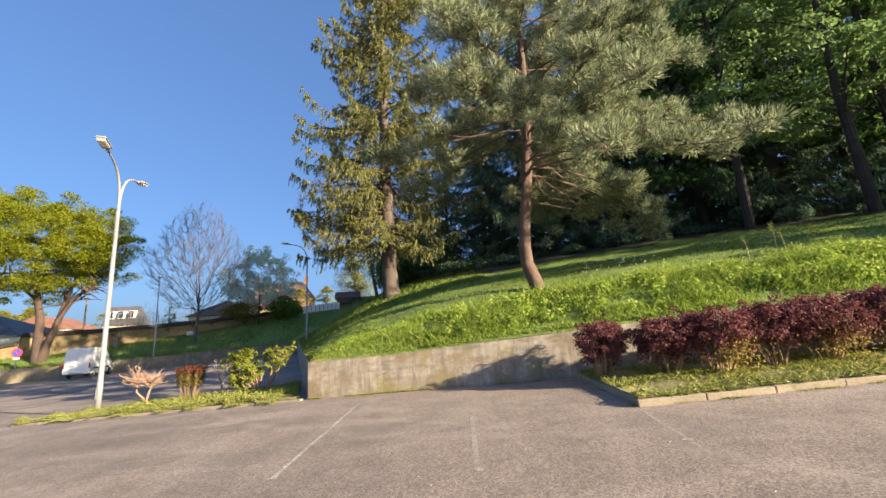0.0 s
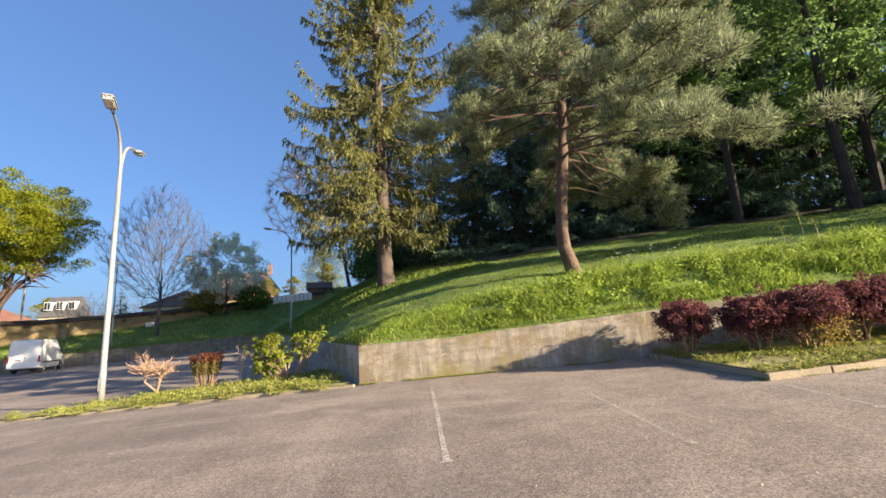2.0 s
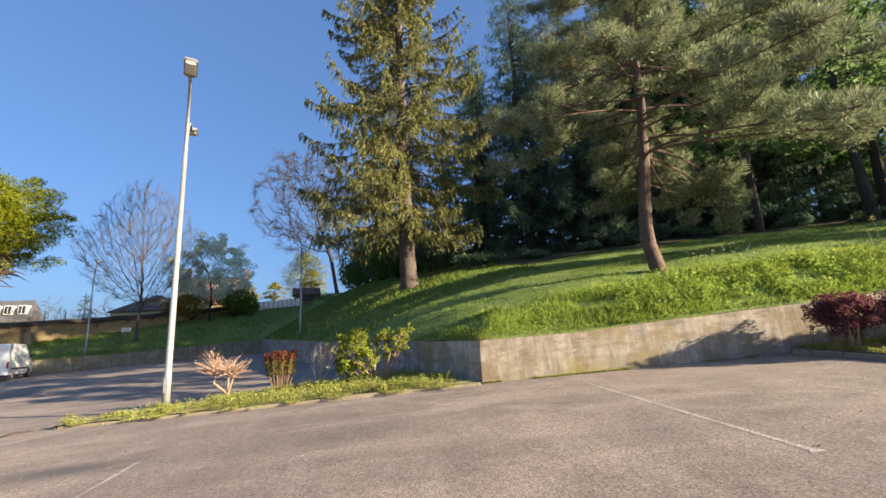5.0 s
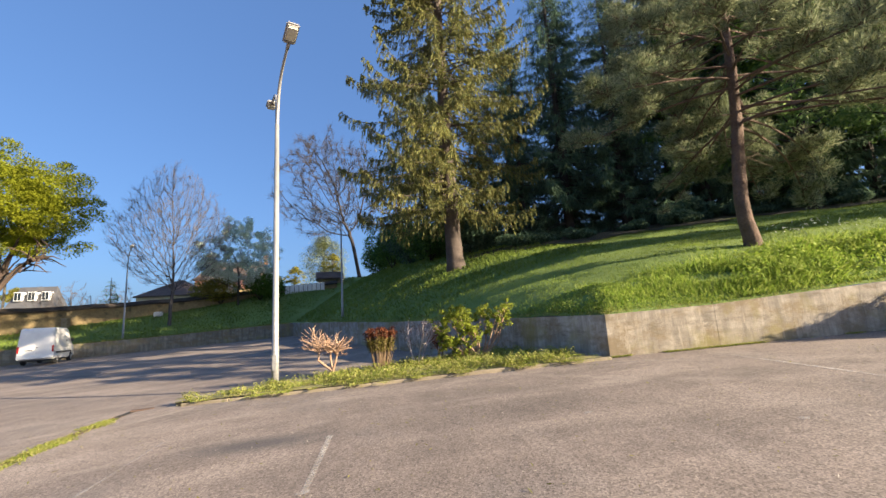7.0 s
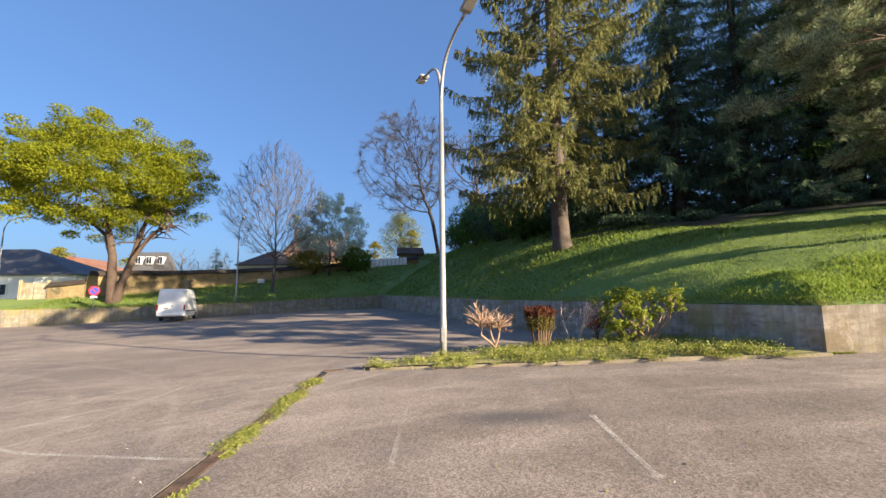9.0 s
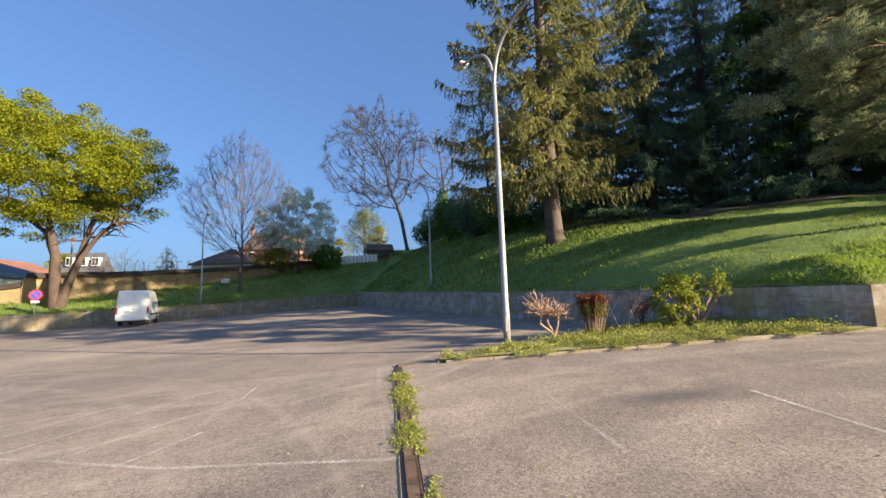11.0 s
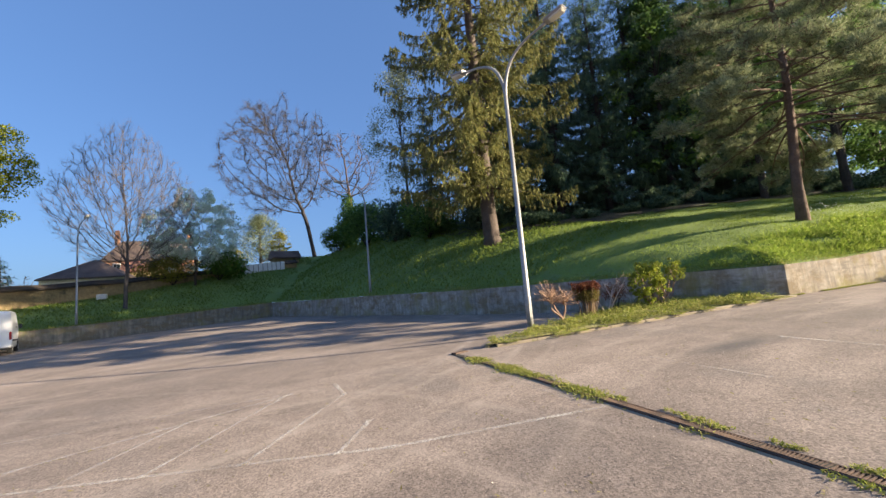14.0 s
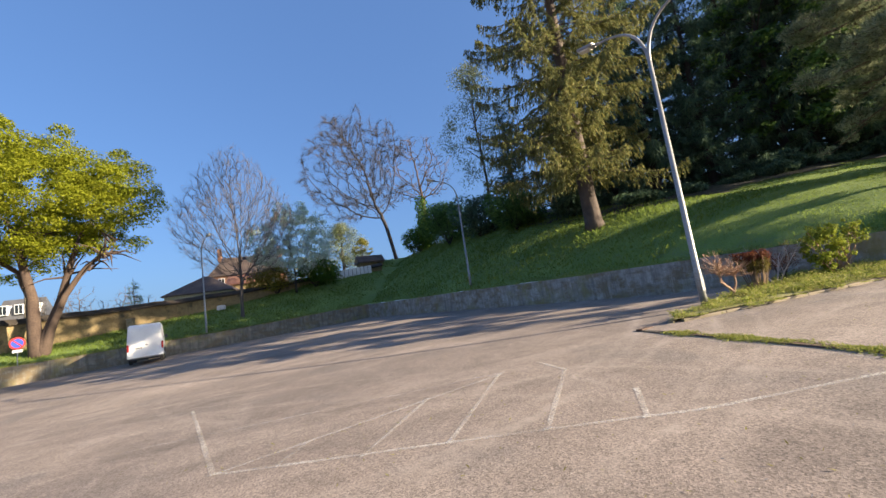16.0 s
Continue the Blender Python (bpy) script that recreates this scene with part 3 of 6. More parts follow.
def spruce(name, label, base, height, radius, leaves, seed, clear=3.0, drop=0.75, per_m=7, whorl=0.55, bark=None, dense=1.0, low=0.85, shape=0.75, fan=1, many=(4, 5, 5, 6), spread=0.75, hang=1.0, uneven=0.6):
    rng, rnd = np.random.default_rng(seed), random.Random(seed)
    trunk, limbs, sprays = Geo(), Geo(), []
    r0 = height * 0.0135 + 0.03
    trunk.tube([(0, 0, -0.3), (0.02, 0, 0.4), (0.03, 0.02, height * 0.3), (0, 0.03, height * 0.65), (0, 0, height)], [r0 * 1.25, r0, r0 * 0.75, r0 * 0.42, 0.02], 12)
    z = clear
    while z < height - 0.5:
        f = (z - clear) / (height - clear)
        reach = radius * (low + (1 - low) * min(1, f * 5)) * (1 - f) ** shape + 0.25
        for k in range(rnd.choice(many)):
            a = rnd.uniform(0, 2 * math.pi)
            L = reach * rnd.uniform(uneven, 1.12)
            n = max(3, int(L / 0.6))
            t = np.linspace(0, 1, n + 1)
            rr = L * t
            zz = z + L * (0.12 * t - 0.66 * t ** 1.6 * (1 - 0.45 * f) + 0.42 * t ** 4) + rnd.uniform(-.2, .2)
            path = np.stack([np.cos(a) * rr, np.sin(a) * rr, zz], 1)
            limbs.tube(path, np.linspace(0.05 * (1 - f) + 0.02, 0.008, n + 1), 3, cap=False)
            m = int(L * per_m * dense * 2)
            s = rng.uniform(0.12, 1.0, m) ** 0.8
            c = np.stack([np.interp(s, t, path[:, i]) for i in range(3)], 1)
            side = np.array([-math.sin(a), math.cos(a), 0])
            outd = np.array([math.cos(a), math.sin(a), 0])
            sw = rng.normal(0, 1, (m, 1))
            D = unit(side * sw * spread + outd * rng.uniform(0.1, 0.9, (m, 1)) * (0.4 + 0.6 * spread) + np.array([0, 0, -1]) * rng.uniform(0.1, 1.5, (m, 1)) * drop)
            ln = rng.uniform(0.2, 0.62, (m, 1)) * (0.55 + 0.45 * (1 - f)) * hang
            W = unit(np.cross(D, unit(rng.normal(size=(m, 3)))))
            if fan > 1:
                c, sw, ln = np.repeat(c, fan, 0), np.repeat(sw, fan, 0), np.repeat(ln, fan, 0) * rng.uniform(0.5, 1.0, (m * fan, 1))
                D = unit(np.repeat(D, fan, 0) + rng.normal(0, 0.28, (m * fan, 3)))
                c = c + rng.normal(0, 0.05, (m * fan, 3))
                m = m * fan
                W = unit(np.cross(D, unit(rng.normal(size=(m, 3)))))
            sprays.append(rhombi(c + D * ln * 0.8 + side * sw * 0.10, D * ln, W * ln * rng.uniform(0.05, 0.12, (m, 1))))
        z += whorl * rnd.uniform(0.7, 1.2)
    t = thing(name, label, "tree", base)
    part("trunk", trunk.mesh("trunk", bark or BARK_SPRUCE, True), t)
    part("bough", limbs.mesh("branches", bark or BARK_SPRUCE), t)
    part("foliage", quads("foliage", np.concatenate(sprays), leaves), t)
    return t


def tuft(rng, n, P, D, size):
    """Rounded brushes of needles at P, opening along D."""
    m = len(P)
    Pn, Dn = np.repeat(P, n, 0), np.repeat(D, n, 0)
    s = np.repeat(size, n)[:, None]
    out = unit(rng.normal(size=(m * n, 3)) + Dn * 0.75)
    C = Pn + out * s * rng.uniform(0.45, 0.95, (m * n, 1)) * [1, 1, 0.85]
    way = unit(out + Dn * 0.5 + rng.normal(0, 0.25, (m * n, 3)))
    W = unit(np.cross(way, rng.normal(size=(m * n, 3))))
    k = s * rng.uniform(0.26, 0.46, (m * n, 1))
    return rhombi(C, way * k, W * k * 0.12)


def pine(base):
    rng, rnd = np.random.default_rng(5), random.Random(5)
    trunk, limbs = Geo(), Geo()
    H0 = 15.0
    tz = np.array([-0.3, 0.0, 0.4, 0.9, 1.5, 2.4, 4.0, 6.0, 8.0, 10.5, 13.0, 15.0])
    tx = np.array([0.20, 0.15, 0.02, -0.17, -0.20, -0.10, 0.14, 0.30, 0.38, 0.42, 0.42, 0.42])
    ty = np.array([0.20, 0.17, 0.09, 0, -0.02, -0.03, -0.05, -0.1, -0.1, -0.05, 0, 0.1])
    tr = np.array([0.32, 0.27, 0.235, 0.215, 0.20, 0.19, 0.17, 0.15, 0.13, 0.09, 0.05, 0.02])
    trunk.tube(np.stack([tx, ty, tz], 1), tr, 16)
    tips_p, tips_d, dead = [], [], Geo()
    n = 92
    for i in range(n):
        z = 4.0 + (H0 - 4.3) * ((i + rnd.random()) / n) ** 1.45
        a = i * 2.39996 + rnd.uniform(-0.5, 0.5)
        f = (z - 3.7) / (H0 - 3.7)
        reach = (5.7 if math.cos(a) > 0.2 else 4.6) * (1 - f) ** 0.55 * rnd.uniform(0.65, 1.05) + 0.7
        if z < 5.2 and not (math.cos(a) > -0.2):
            continue
        lift = -0.05 + 0.55 * f
        o = np.array([np.interp(z, tz, tx), np.interp(z, tz, ty), z])
        t = np.linspace(0, 1, 7)
        bend = rnd.uniform(-0.25, 0.25)
        ang = a + bend * t
        zz = z + reach * (lift * t - (0.40 * (1 - f)) * t ** 2 + 0.12 * t ** 3)
        path = np.stack([o[0] + np.cos(ang) * reach * t, o[1] + np.sin(ang) * reach * t, zz], 1)
        limbs.tube(path, np.linspace(0.05 * (1 - 0.5 * f), 0.010, 7), 5, cap=False)
        for j in range(int(3 + reach * 1.5)):
            s = rnd.uniform(0.25, 1.0) ** 0.75
            q = np.array([np.interp(s, t, path[:, c]) for c in range(3)])
            sd = ang[0] + rnd.choice((-1, 1)) * rnd.uniform(0.1, 1.1)
            ll = rnd.uniform(0.3, 1.1) * (1.15 - 0.5 * s)
            e = q + np.array([math.cos(sd) * ll, math.sin(sd) * ll, ll * rnd.uniform(-0.15, 0.55)])
            limbs.tube([q, (q + e) / 2 + [0, 0, -0.06], e], [0.024, 0.018, 0.010], 3, cap=False)
            wide = rnd.uniform(0.32, 0.58)
            for k in range(rnd.randint(8, 13)):
                o = unit(rng.normal(size=3)) * wide * rnd.uniform(0.5, 1.0) * [1, 1, 0.6]
                p = e + o
                limbs.tube([e, p], [0.010, 0.006], 3, cap=False)
                tips_p.append(p), tips_d.append(unit(o * 1.2 + [math.cos(sd) * 0.2, math.sin(sd) * 0.2, 0.6]))
    for i in range(5):
        a = rnd.uniform(-1.0, 0.8)
        z = rnd.uniform(3.0, 4.6)
        dead.tube([(-0.3, 0, z), (-0.3 + math.cos(a) * 1.0, math.sin(a), z - 0.05), (-0.3 + math.cos(a) * 2.2, math.sin(a) * 2.2, z - 0.25)], [0.025, 0.015, 0.006], 4)
    P, D = np.array(tips_p), np.array(tips_d)
    L = tuft(rng, 44, P, D, rng.uniform(0.18, 0.30, len(P)))
    t = thing("pine_tree", "tall pine with a crooked bare trunk and pale sunlit needle tufts", "tree", base)
    part("trunk", trunk.mesh("trunk", BARK_PINE, True), t)
    part("bough", limbs.mesh("limbs", BARK_PINE), t)
    part("dead_branch", dead.mesh("dead_branch", BARK_PINE), t)
    part("foliage", quads("needles", L, L_PINE), t)
    return t


def leafy(name, label, base, height, spread, leaves, bark, seed, clear=0.35, n=110, per=150, size=0.2, trunk=0.28, flat=0.5, clump=1.1, lean=0.0):
    """A forest tree: a tall trunk with limbs, and leaves in loose layers."""
    rng, rnd = np.random.default_rng(seed), random.Random(seed)
    g = Geo()
    tx = [lean * f + rnd.uniform(-0.2, 0.2) for f in (0, 0.3, 0.6, 1)]
    zs = [-0.4, height * 0.3, height * 0.6, height * 0.95]
    path = [(0, 0, -0.4), (tx[1], 0.1, zs[1]), (tx[2], 0, zs[2]), (tx[3], 0, zs[3])]
    g.tube(path, [trunk * 1.2, trunk * 0.85, trunk * 0.55, 0.03], 9, cap=False)
    cs, rs = [], []
    for i in range(n):
        f = rnd.random() ** 0.9
        z = height * (clear + (1.0 - clear) * f)
        rr = spread * math.sin(math.pi * min(1, 0.22 + 0.78 * f)) ** 0.7 * rnd.random() ** 0.5
        a = rnd.uniform(0, 2 * math.pi)
        o = Vector((np.interp(z, zs, tx), 0, z))
        c = o + Vector((math.cos(a) * rr, math.sin(a) * rr, 0))
        cs.append(c), rs.append(clump * rnd.uniform(0.55, 1.2))
        if i % 3 == 0:
            s = Vector((np.interp(z - rr * 0.5, zs, tx), 0, max(height * 0.2, z - rr * 0.55)))
            g.tube([s, s.lerp(c, 0.5) + Vector((0, 0, 0.25)), c], [0.07, 0.045, 0.015], 4, cap=False)
    L = clump_leaves(rng, np.array(cs), np.array(rs), per, size, flat, 0.8)
    t = thing(name, label, "tree", base)
    part("trunk", g.mesh("limbs", bark), t)
    part("foliage", quads("leaves", L, leaves), t)
    return t


def bush_leaves(rng, n, c, r, size, hollow=0.35, up=0.3):
    D = unit(rng.normal(size=(n, 3)))
    P = np.array(c) + D * np.array(r) * rng.uniform(hollow, 1.0, (n, 1)) ** 0.5
    P += rng.normal(0, 0.03, (n, 3))
    N = unit(D + rng.normal(size=(n, 3)) * 0.8 + [0, 0, up])
    U = unit(np.cross(N, rng.normal(size=(n, 3))))
    s = size * rng.uniform(0.6, 1.3, (n, 1))
    return rhombi(P, U * s, np.cross(N, U) * s * 0.5)


def at_h(x, y, dz=0.0):
    return Vector((x, y, h1(x, y) + dz))


pine(at_h(2.95, 13.7, -0.02))
def old_spruce(base):
    """One great spruce: boughs that sag and turn up, with side twigs hanging from them like combs."""
    rng, rnd = np.random.default_rng(11), random.Random(11)
    height, trunk, limbs, sprays = 33.0, Geo(), Geo(), []
    trunk.tube([(0.12, 0, -0.3), (0.06, 0, 0.5), (0, 0, 2.0), (-0.05, 0.02, 10), (0, 0.03, 21), (0, 0, height)], [0.72, 0.56, 0.50, 0.40, 0.22, 0.02], 14)
    z = 3.8
    while z < height - 0.6:
        f = z / height
        reach = 7.6 * (1 - f) ** 0.46 * min(1.0, 0.78 + 0.05 * (z - 3.8)) + 0.2
        for k in range(rnd.choice((4, 4, 5, 6))):
            a = rnd.uniform(0, 2 * math.pi)
            L = reach * rnd.uniform(0.50, 1.10)
            n = max(4, int(L / 0.5))
            t = np.linspace(0, 1, n + 1)
            sag = rnd.uniform(0.46, 0.78) * (1 - 0.55 * f)
            ang = a + rnd.uniform(-0.25, 0.25) * t
            path = np.stack([np.cos(ang) * L * t, np.sin(ang) * L * t, z + L * (0.14 * t - sag * t ** 1.5 + 0.36 * t ** 4)], 1)
            limbs.tube(path, np.linspace(0.065 * (1 - f) + 0.02, 0.010, n + 1), 4, cap=False)
            m = int(L * 12)
            u = rng.uniform(0.10, 1.0, m) ** 0.85
            q = np.stack([np.interp(u, t, path[:, c]) for c in range(3)], 1)
            side = np.array([-math.sin(a), math.cos(a), 0]) * np.where(rng.random((m, 1)) < 0.5, -1, 1)
            outd = np.array([math.cos(a), math.sin(a), 0])
            wide = ((0.20 + 0.75 * (1 - u) ** 0.7) * rng.uniform(0.4, 1.1, m))[:, None]
            hang = (rng.uniform(0.25, 1.35, m) * (1 - 0.45 * f) * (0.45 + 0.55 * np.sin(np.pi * np.clip(u * 0.9, 0, 1))))[:, None]
            per = 15
            q, side, wide, hang = (np.repeat(v, per, 0) for v in (q, side, wide, hang))
            w = rng.uniform(0.05, 1.0, (m * per, 1))
            lat = side * 0.8 + outd * 0.55
            C = q + lat * wide * w + np.array([0, 0, -1.0]) * hang * w ** 1.5 + rng.normal(0, 0.035, (m * per, 3))
            D = unit(lat * wide + np.array([0, 0, -1.5]) * hang * w ** 0.5 + rng.normal(0, 0.22, (m * per, 3)))
            ln = rng.uniform(0.07, 0.17, (m * per, 1))
            W = unit(np.cross(D, rng.normal(size=(m * per, 3))))
            sprays.append(rhombi(C, D * ln, W * ln * rng.uniform(0.14, 0.26, (m * per, 1))))
        z += 0.50 * rnd.uniform(0.6, 1.3)
    t = thing("spruce_tree", "tall old spruce with hanging olive-green sprays and bare lower trunk", "tree", base)
    part("trunk", trunk.mesh("trunk", BARK_SPRUCE, True), t)
    part("bough", limbs.mesh("boughs", BARK_SPRUCE), t)
    part("foliage", quads("foliage", np.concatenate(sprays), L_SPRUCE), t)


old_spruce(at_h(-3.75, 28.1))
# dark conifers at the edge of the wood
dark = spruce("dark_conifer", "dense dark green conifer at the edge of the wood", at_h(7.0, 33.5), 27, 5.2, L_YEW, 21, clear=0.4, drop=1.6, dense=1.55, fan=2, whorl=0.46, bark=BARK_DARK, low=0.9, shape=0.55, spread=0.6, uneven=0.5)
tagged(dark, group="dark conifers at the wood's edge")
for x, y, s, a in ((0.5, 36.0, 0.5, 50), (3.6, 34.5, 0.66, 130), (10.8, 31.5, 0.85, 200), (14.8, 31.0, 1.0, 290), (18.5, 28.5, 0.95, 20), (22.5, 26.5, 1.0, 80), (-1.5, 43.0, 0.5, 160), (5.0, 41.0, 0.9, 300), (10.5, 39.0, 0.95, 10),
                   (15.5, 37.0, 0.9, 70), (22.0, 33.0, 1.1, 190), (27.5, 30.0, 1.0, 310), (33.0, 28.0, 0.8, 25)):
    copy_thing(dark, Matrix.Translation(at_h(x, y, -0.1)) @ Matrix.Rotation(radians(a), 4, "Z") @ Matrix.Scale(s, 4))
# leafy forest trees
beech = leafy("beech_tree", "forest tree with fresh light green spring leaves and thin dark trunk", at_h(20.5, 19.0), 21, 4.8, L_BEECH, BARK_DARK, 31, clear=0.20, n=100, per=115, size=0.13, flat=0.35, trunk=0.24)
tagged(beech, group="leafy trees of the wood")
for x, y, s, a in ((17.2, 22.6, 0.95, 100), (24.0, 20.5, 1.1, 170), (25.5, 15.8, 0.95, 260), (33.0, 24.0, 1.0, 130)):
    copy_thing(beech, Matrix.Translation(at_h(x, y, -0.1)) @ Matrix.Rotation(radians(a), 4, "Z") @ Matrix.Scale(s, 4))
shade = leafy("forest_tree", "forest tree of the wood with shade put into its dark green leaf colour", at_h(16.0, 29.0), 20, 4.8, L_BEECH_SHADE, BARK_DARK, 32, clear=0.15, n=120, per=85, size=0.20)
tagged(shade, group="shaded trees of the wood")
# the last six copies are unseen, added off to the right to shade the slope
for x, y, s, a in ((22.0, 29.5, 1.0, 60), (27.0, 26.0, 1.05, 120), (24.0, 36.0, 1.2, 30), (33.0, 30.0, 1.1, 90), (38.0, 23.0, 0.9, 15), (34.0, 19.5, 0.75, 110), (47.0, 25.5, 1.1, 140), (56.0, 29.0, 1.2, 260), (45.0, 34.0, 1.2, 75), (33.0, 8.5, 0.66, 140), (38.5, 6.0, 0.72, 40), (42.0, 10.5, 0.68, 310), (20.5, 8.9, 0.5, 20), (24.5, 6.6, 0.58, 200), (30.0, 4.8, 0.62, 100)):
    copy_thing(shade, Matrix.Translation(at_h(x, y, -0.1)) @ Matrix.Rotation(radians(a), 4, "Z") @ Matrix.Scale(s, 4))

OAK = (3000, 0.60, 0.03, 0.0165, 0.25, 0.24, 12)
bare_tree("bare_oak_tree", "large leafless spreading tree on the skyline", at_h(-10.9, 66.5), 24.5, OAK, BARK_OAK, 41, lean=(-0.19, 0), spread=8.6)
t = bare_tree("ivy_clad_tree", "pollarded leafless tree with ivy on its trunk", at_h(-4.3, 74.0, 1.0), 21, (900, 0.62, 0.06, 0.030, 0.42, 0.42, 3), BARK_CHEST, 42, spread=7.0)
rng = np.random.default_rng(6)
part("ivy", quads("ivy", np.concatenate([bush_leaves(rng, 300, (rng.normal(0, 0.12), rng.normal(0, 0.12), z), (1.0, 1.0, 0.7), 0.13, 0.8) for z in np.arange(0.5, 9.6, 0.5)]), L_GREEN), t)
LIME = (3400, 0.40, 0.60, 0.0074, 0.30, 0.18, 7)
bare_tree("bare_young_tree", "leafless pale tree with upswept fine branches on the grass", at_h(-29.0, 48.3), 16.9, LIME, BARK_GREY, 43, spread=6.0)
BLOS = (500, 0.5, 0.10, 0.013, 0.25, 0.12, 2)
t = bare_tree("blossom_tree", "round tree with sparse whitish blossom and young leaves", at_h(-24.5, 54.4), 10.5, BLOS, BARK_DARK, 44, spread=5.0)
D = unit(rng.normal(size=(330, 3)))
P = D * np.array([4.7, 4.7, 4.6]) * rng.uniform(0.3, 1.0, (330, 1)) ** 0.45 + [0, 0, 5.7]
P = P[[noise.noise(p * 0.55) > -0.22 for p in P]]
part("blossom", quads("blossom", clump_leaves(rng, P, rng.uniform(0.3, 0.75, len(P)), 135, 0.085, 0.8, 0.3), L_BLOSSOM), t)


def chestnut(base):
    rng, rnd = np.random.default_rng(51), random.Random(51)
    g = Geo()
    crown = Vector((-2.6, 0.5, 12.0))
    for a, r, to, m in ((0, 0.58, (-1.6, -0.5, 10.5), (-0.4, 0, 4.5)), (1, 0.50, (2.6, 0.6, 9.6), (1.3, 0.2, 4.0)), (2, 0.34, (5.4, 0, 8.6), (1.9, -0.3, 4.4)), (3, 0.3, (-6.5, 0.8, 10.0), (-1.4, 0.3, 6.6)), (4, 0.16, (5.6, -0.5, 7.4), (3.4, -0.4, 6.6))):
        s = (0, 0, -0.4) if a < 3 else ((-0.4, 0, 4.5) if a == 3 else (1.9, -0.3, 4.4))
        p0, p1, p2 = Vector(s), Vector(m), Vector(to)
        g.tube([p0, p0.lerp(p1, 0.55) + Vector((-0.1, 0, 0)), p1, p1.lerp(p2, 0.5) + Vector((0, 0, 0.3)), p2], [r * 1.1, r * 0.75, r * 0.6, r * 0.42, 0.06], 10, cap=False)
        for k in range(9):
            q = p1.lerp(p2, rnd.uniform(0.2, 1.0))
            d = Vector((rnd.uniform(-1, 1), rnd.uniform(-1, 1), rnd.uniform(-0.2, 0.9))).normalized() * rnd.uniform(1.5, 3.2)
            g.tube([q, q + d * 0.5 + Vector((0, 0, 0.25)), q + d], [0.10, 0.06, 0.02], 5, cap=False)
    cs, rs = [], []
    while len(cs) < 430:
        d = Vector((rnd.gauss(0, 1), rnd.gauss(0, 1), rnd.gauss(0, 1))).normalized()
        k = rnd.uniform(0.55, 1.0)
        c = crown + Vector((d.x * 10.4 * k, d.y * 8.5 * k, d.z * 6.6 * k))
        if c.z < (8.3 if c.x < -5.5 else 5.6 if c.x > -1 else 6.6) + 0.5 * noise.noise(c * 0.5) or (d.z < -0.5 and rnd.random() < 0.5):
            continue
        if noise.noise(c * 0.22) < -0.42:
            continue
        cs.append(c), rs.append(rnd.uniform(0.7, 1.5))
    L = clump_leaves(rng, np.array(cs), np.array(rs), 330, 0.105, 0.55, 0.6)
    t = thing("chestnut_tree", "broad tree in full yellow-green leaf with forked trunk", "tree", base)
    part("trunk", g.mesh("limbs", BARK_CHEST, True), t)
    part("foliage", quads("leaves", L, L_CHEST), t)


chestnut(at_h(-42.3, 43.6, -0.1))


def low_bush(name, label, x, y, r, leaves, seed, n=2600, size=0.11, z=None):
    rng = np.random.default_rng(seed)
    t = thing(name, label, "bush", Vector((x, y, h1(x, y) if z is None else z)))
    Q = [bush_leaves(rng, n // 6, (rng.uniform(-.5, .5) * r[0], rng.uniform(-.5, .5) * r[1], r[2] * rng.uniform(0.5, 0.95)), (r[0] * 0.62, r[1] * 0.62, r[2] * 0.6), size, 0.5) for i in range(6)]
    part("foliage", quads("leaves", np.concatenate(Q), leaves), t)
    g = Geo()
    for i in range(7):
        a = i * 0.9
        g.tube([(0, 0, -0.1), (math.cos(a) * r[0] * .3, math.sin(a) * r[1] * .3, r[2] * .6), (math.cos(a) * r[0] * .6, math.sin(a) * r[1] * .6, r[2] * 1.1)], [0.05, 0.03, 0.01], 4)
    part("stem", g.mesh("stems", BARK_DARK), t)
    return t


low_bush("green_bush", "dense bright green bush at the foot of the skyline trees", -8.2, 61.5, (3.4, 2.6, 2.6), L_GREEN, 61, 4200, 0.16)
for x, y, r, leaves, seed, label in ((-6.6, 52.0, (3.6, 3.0, 3.6), L_BEECH_SHADE, 62, "dark green bush on the bank at the wood's edge"), (-5.0, 45.5, (3.2, 2.8, 3.4), L_YEW, 63, "tangled dark bush on the bank at the wood's edge"),
                                     (-3.6, 39.5, (3.0, 2.6, 2.9), L_BEECH_SHADE, 64, "dark green bush behind the old spruce"), (-1.2, 34.0, (2.6, 2.0, 2.2), L_YEW, 68, "low dark bush behind the old spruce"), (-4.6, 57.5, (3.8, 3.0, 3.4), L_GREEN, 69, "green bush below the ivy-clad tree")):
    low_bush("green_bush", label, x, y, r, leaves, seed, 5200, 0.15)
low_bush("green_bush", "olive green shrub beside the blossoming tree", -26.6, 55.0, (3.4, 2.0, 2.3), L_AUT, 65, 3600, 0.14)
low_bush("green_bush", "dark green shrub beside the blossoming tree", -22.4, 55.6, (3.0, 2.0, 2.2), L_GREEN, 66, 3600, 0.14)
und = low_bush("undergrowth_bush", "dark shaded undergrowth bush below the conifers", 1.8, 29.5, (2.2, 1.2, 0.65), L_YEW, 67, 3000, 0.10)
tagged(und, group="undergrowth along the wood")
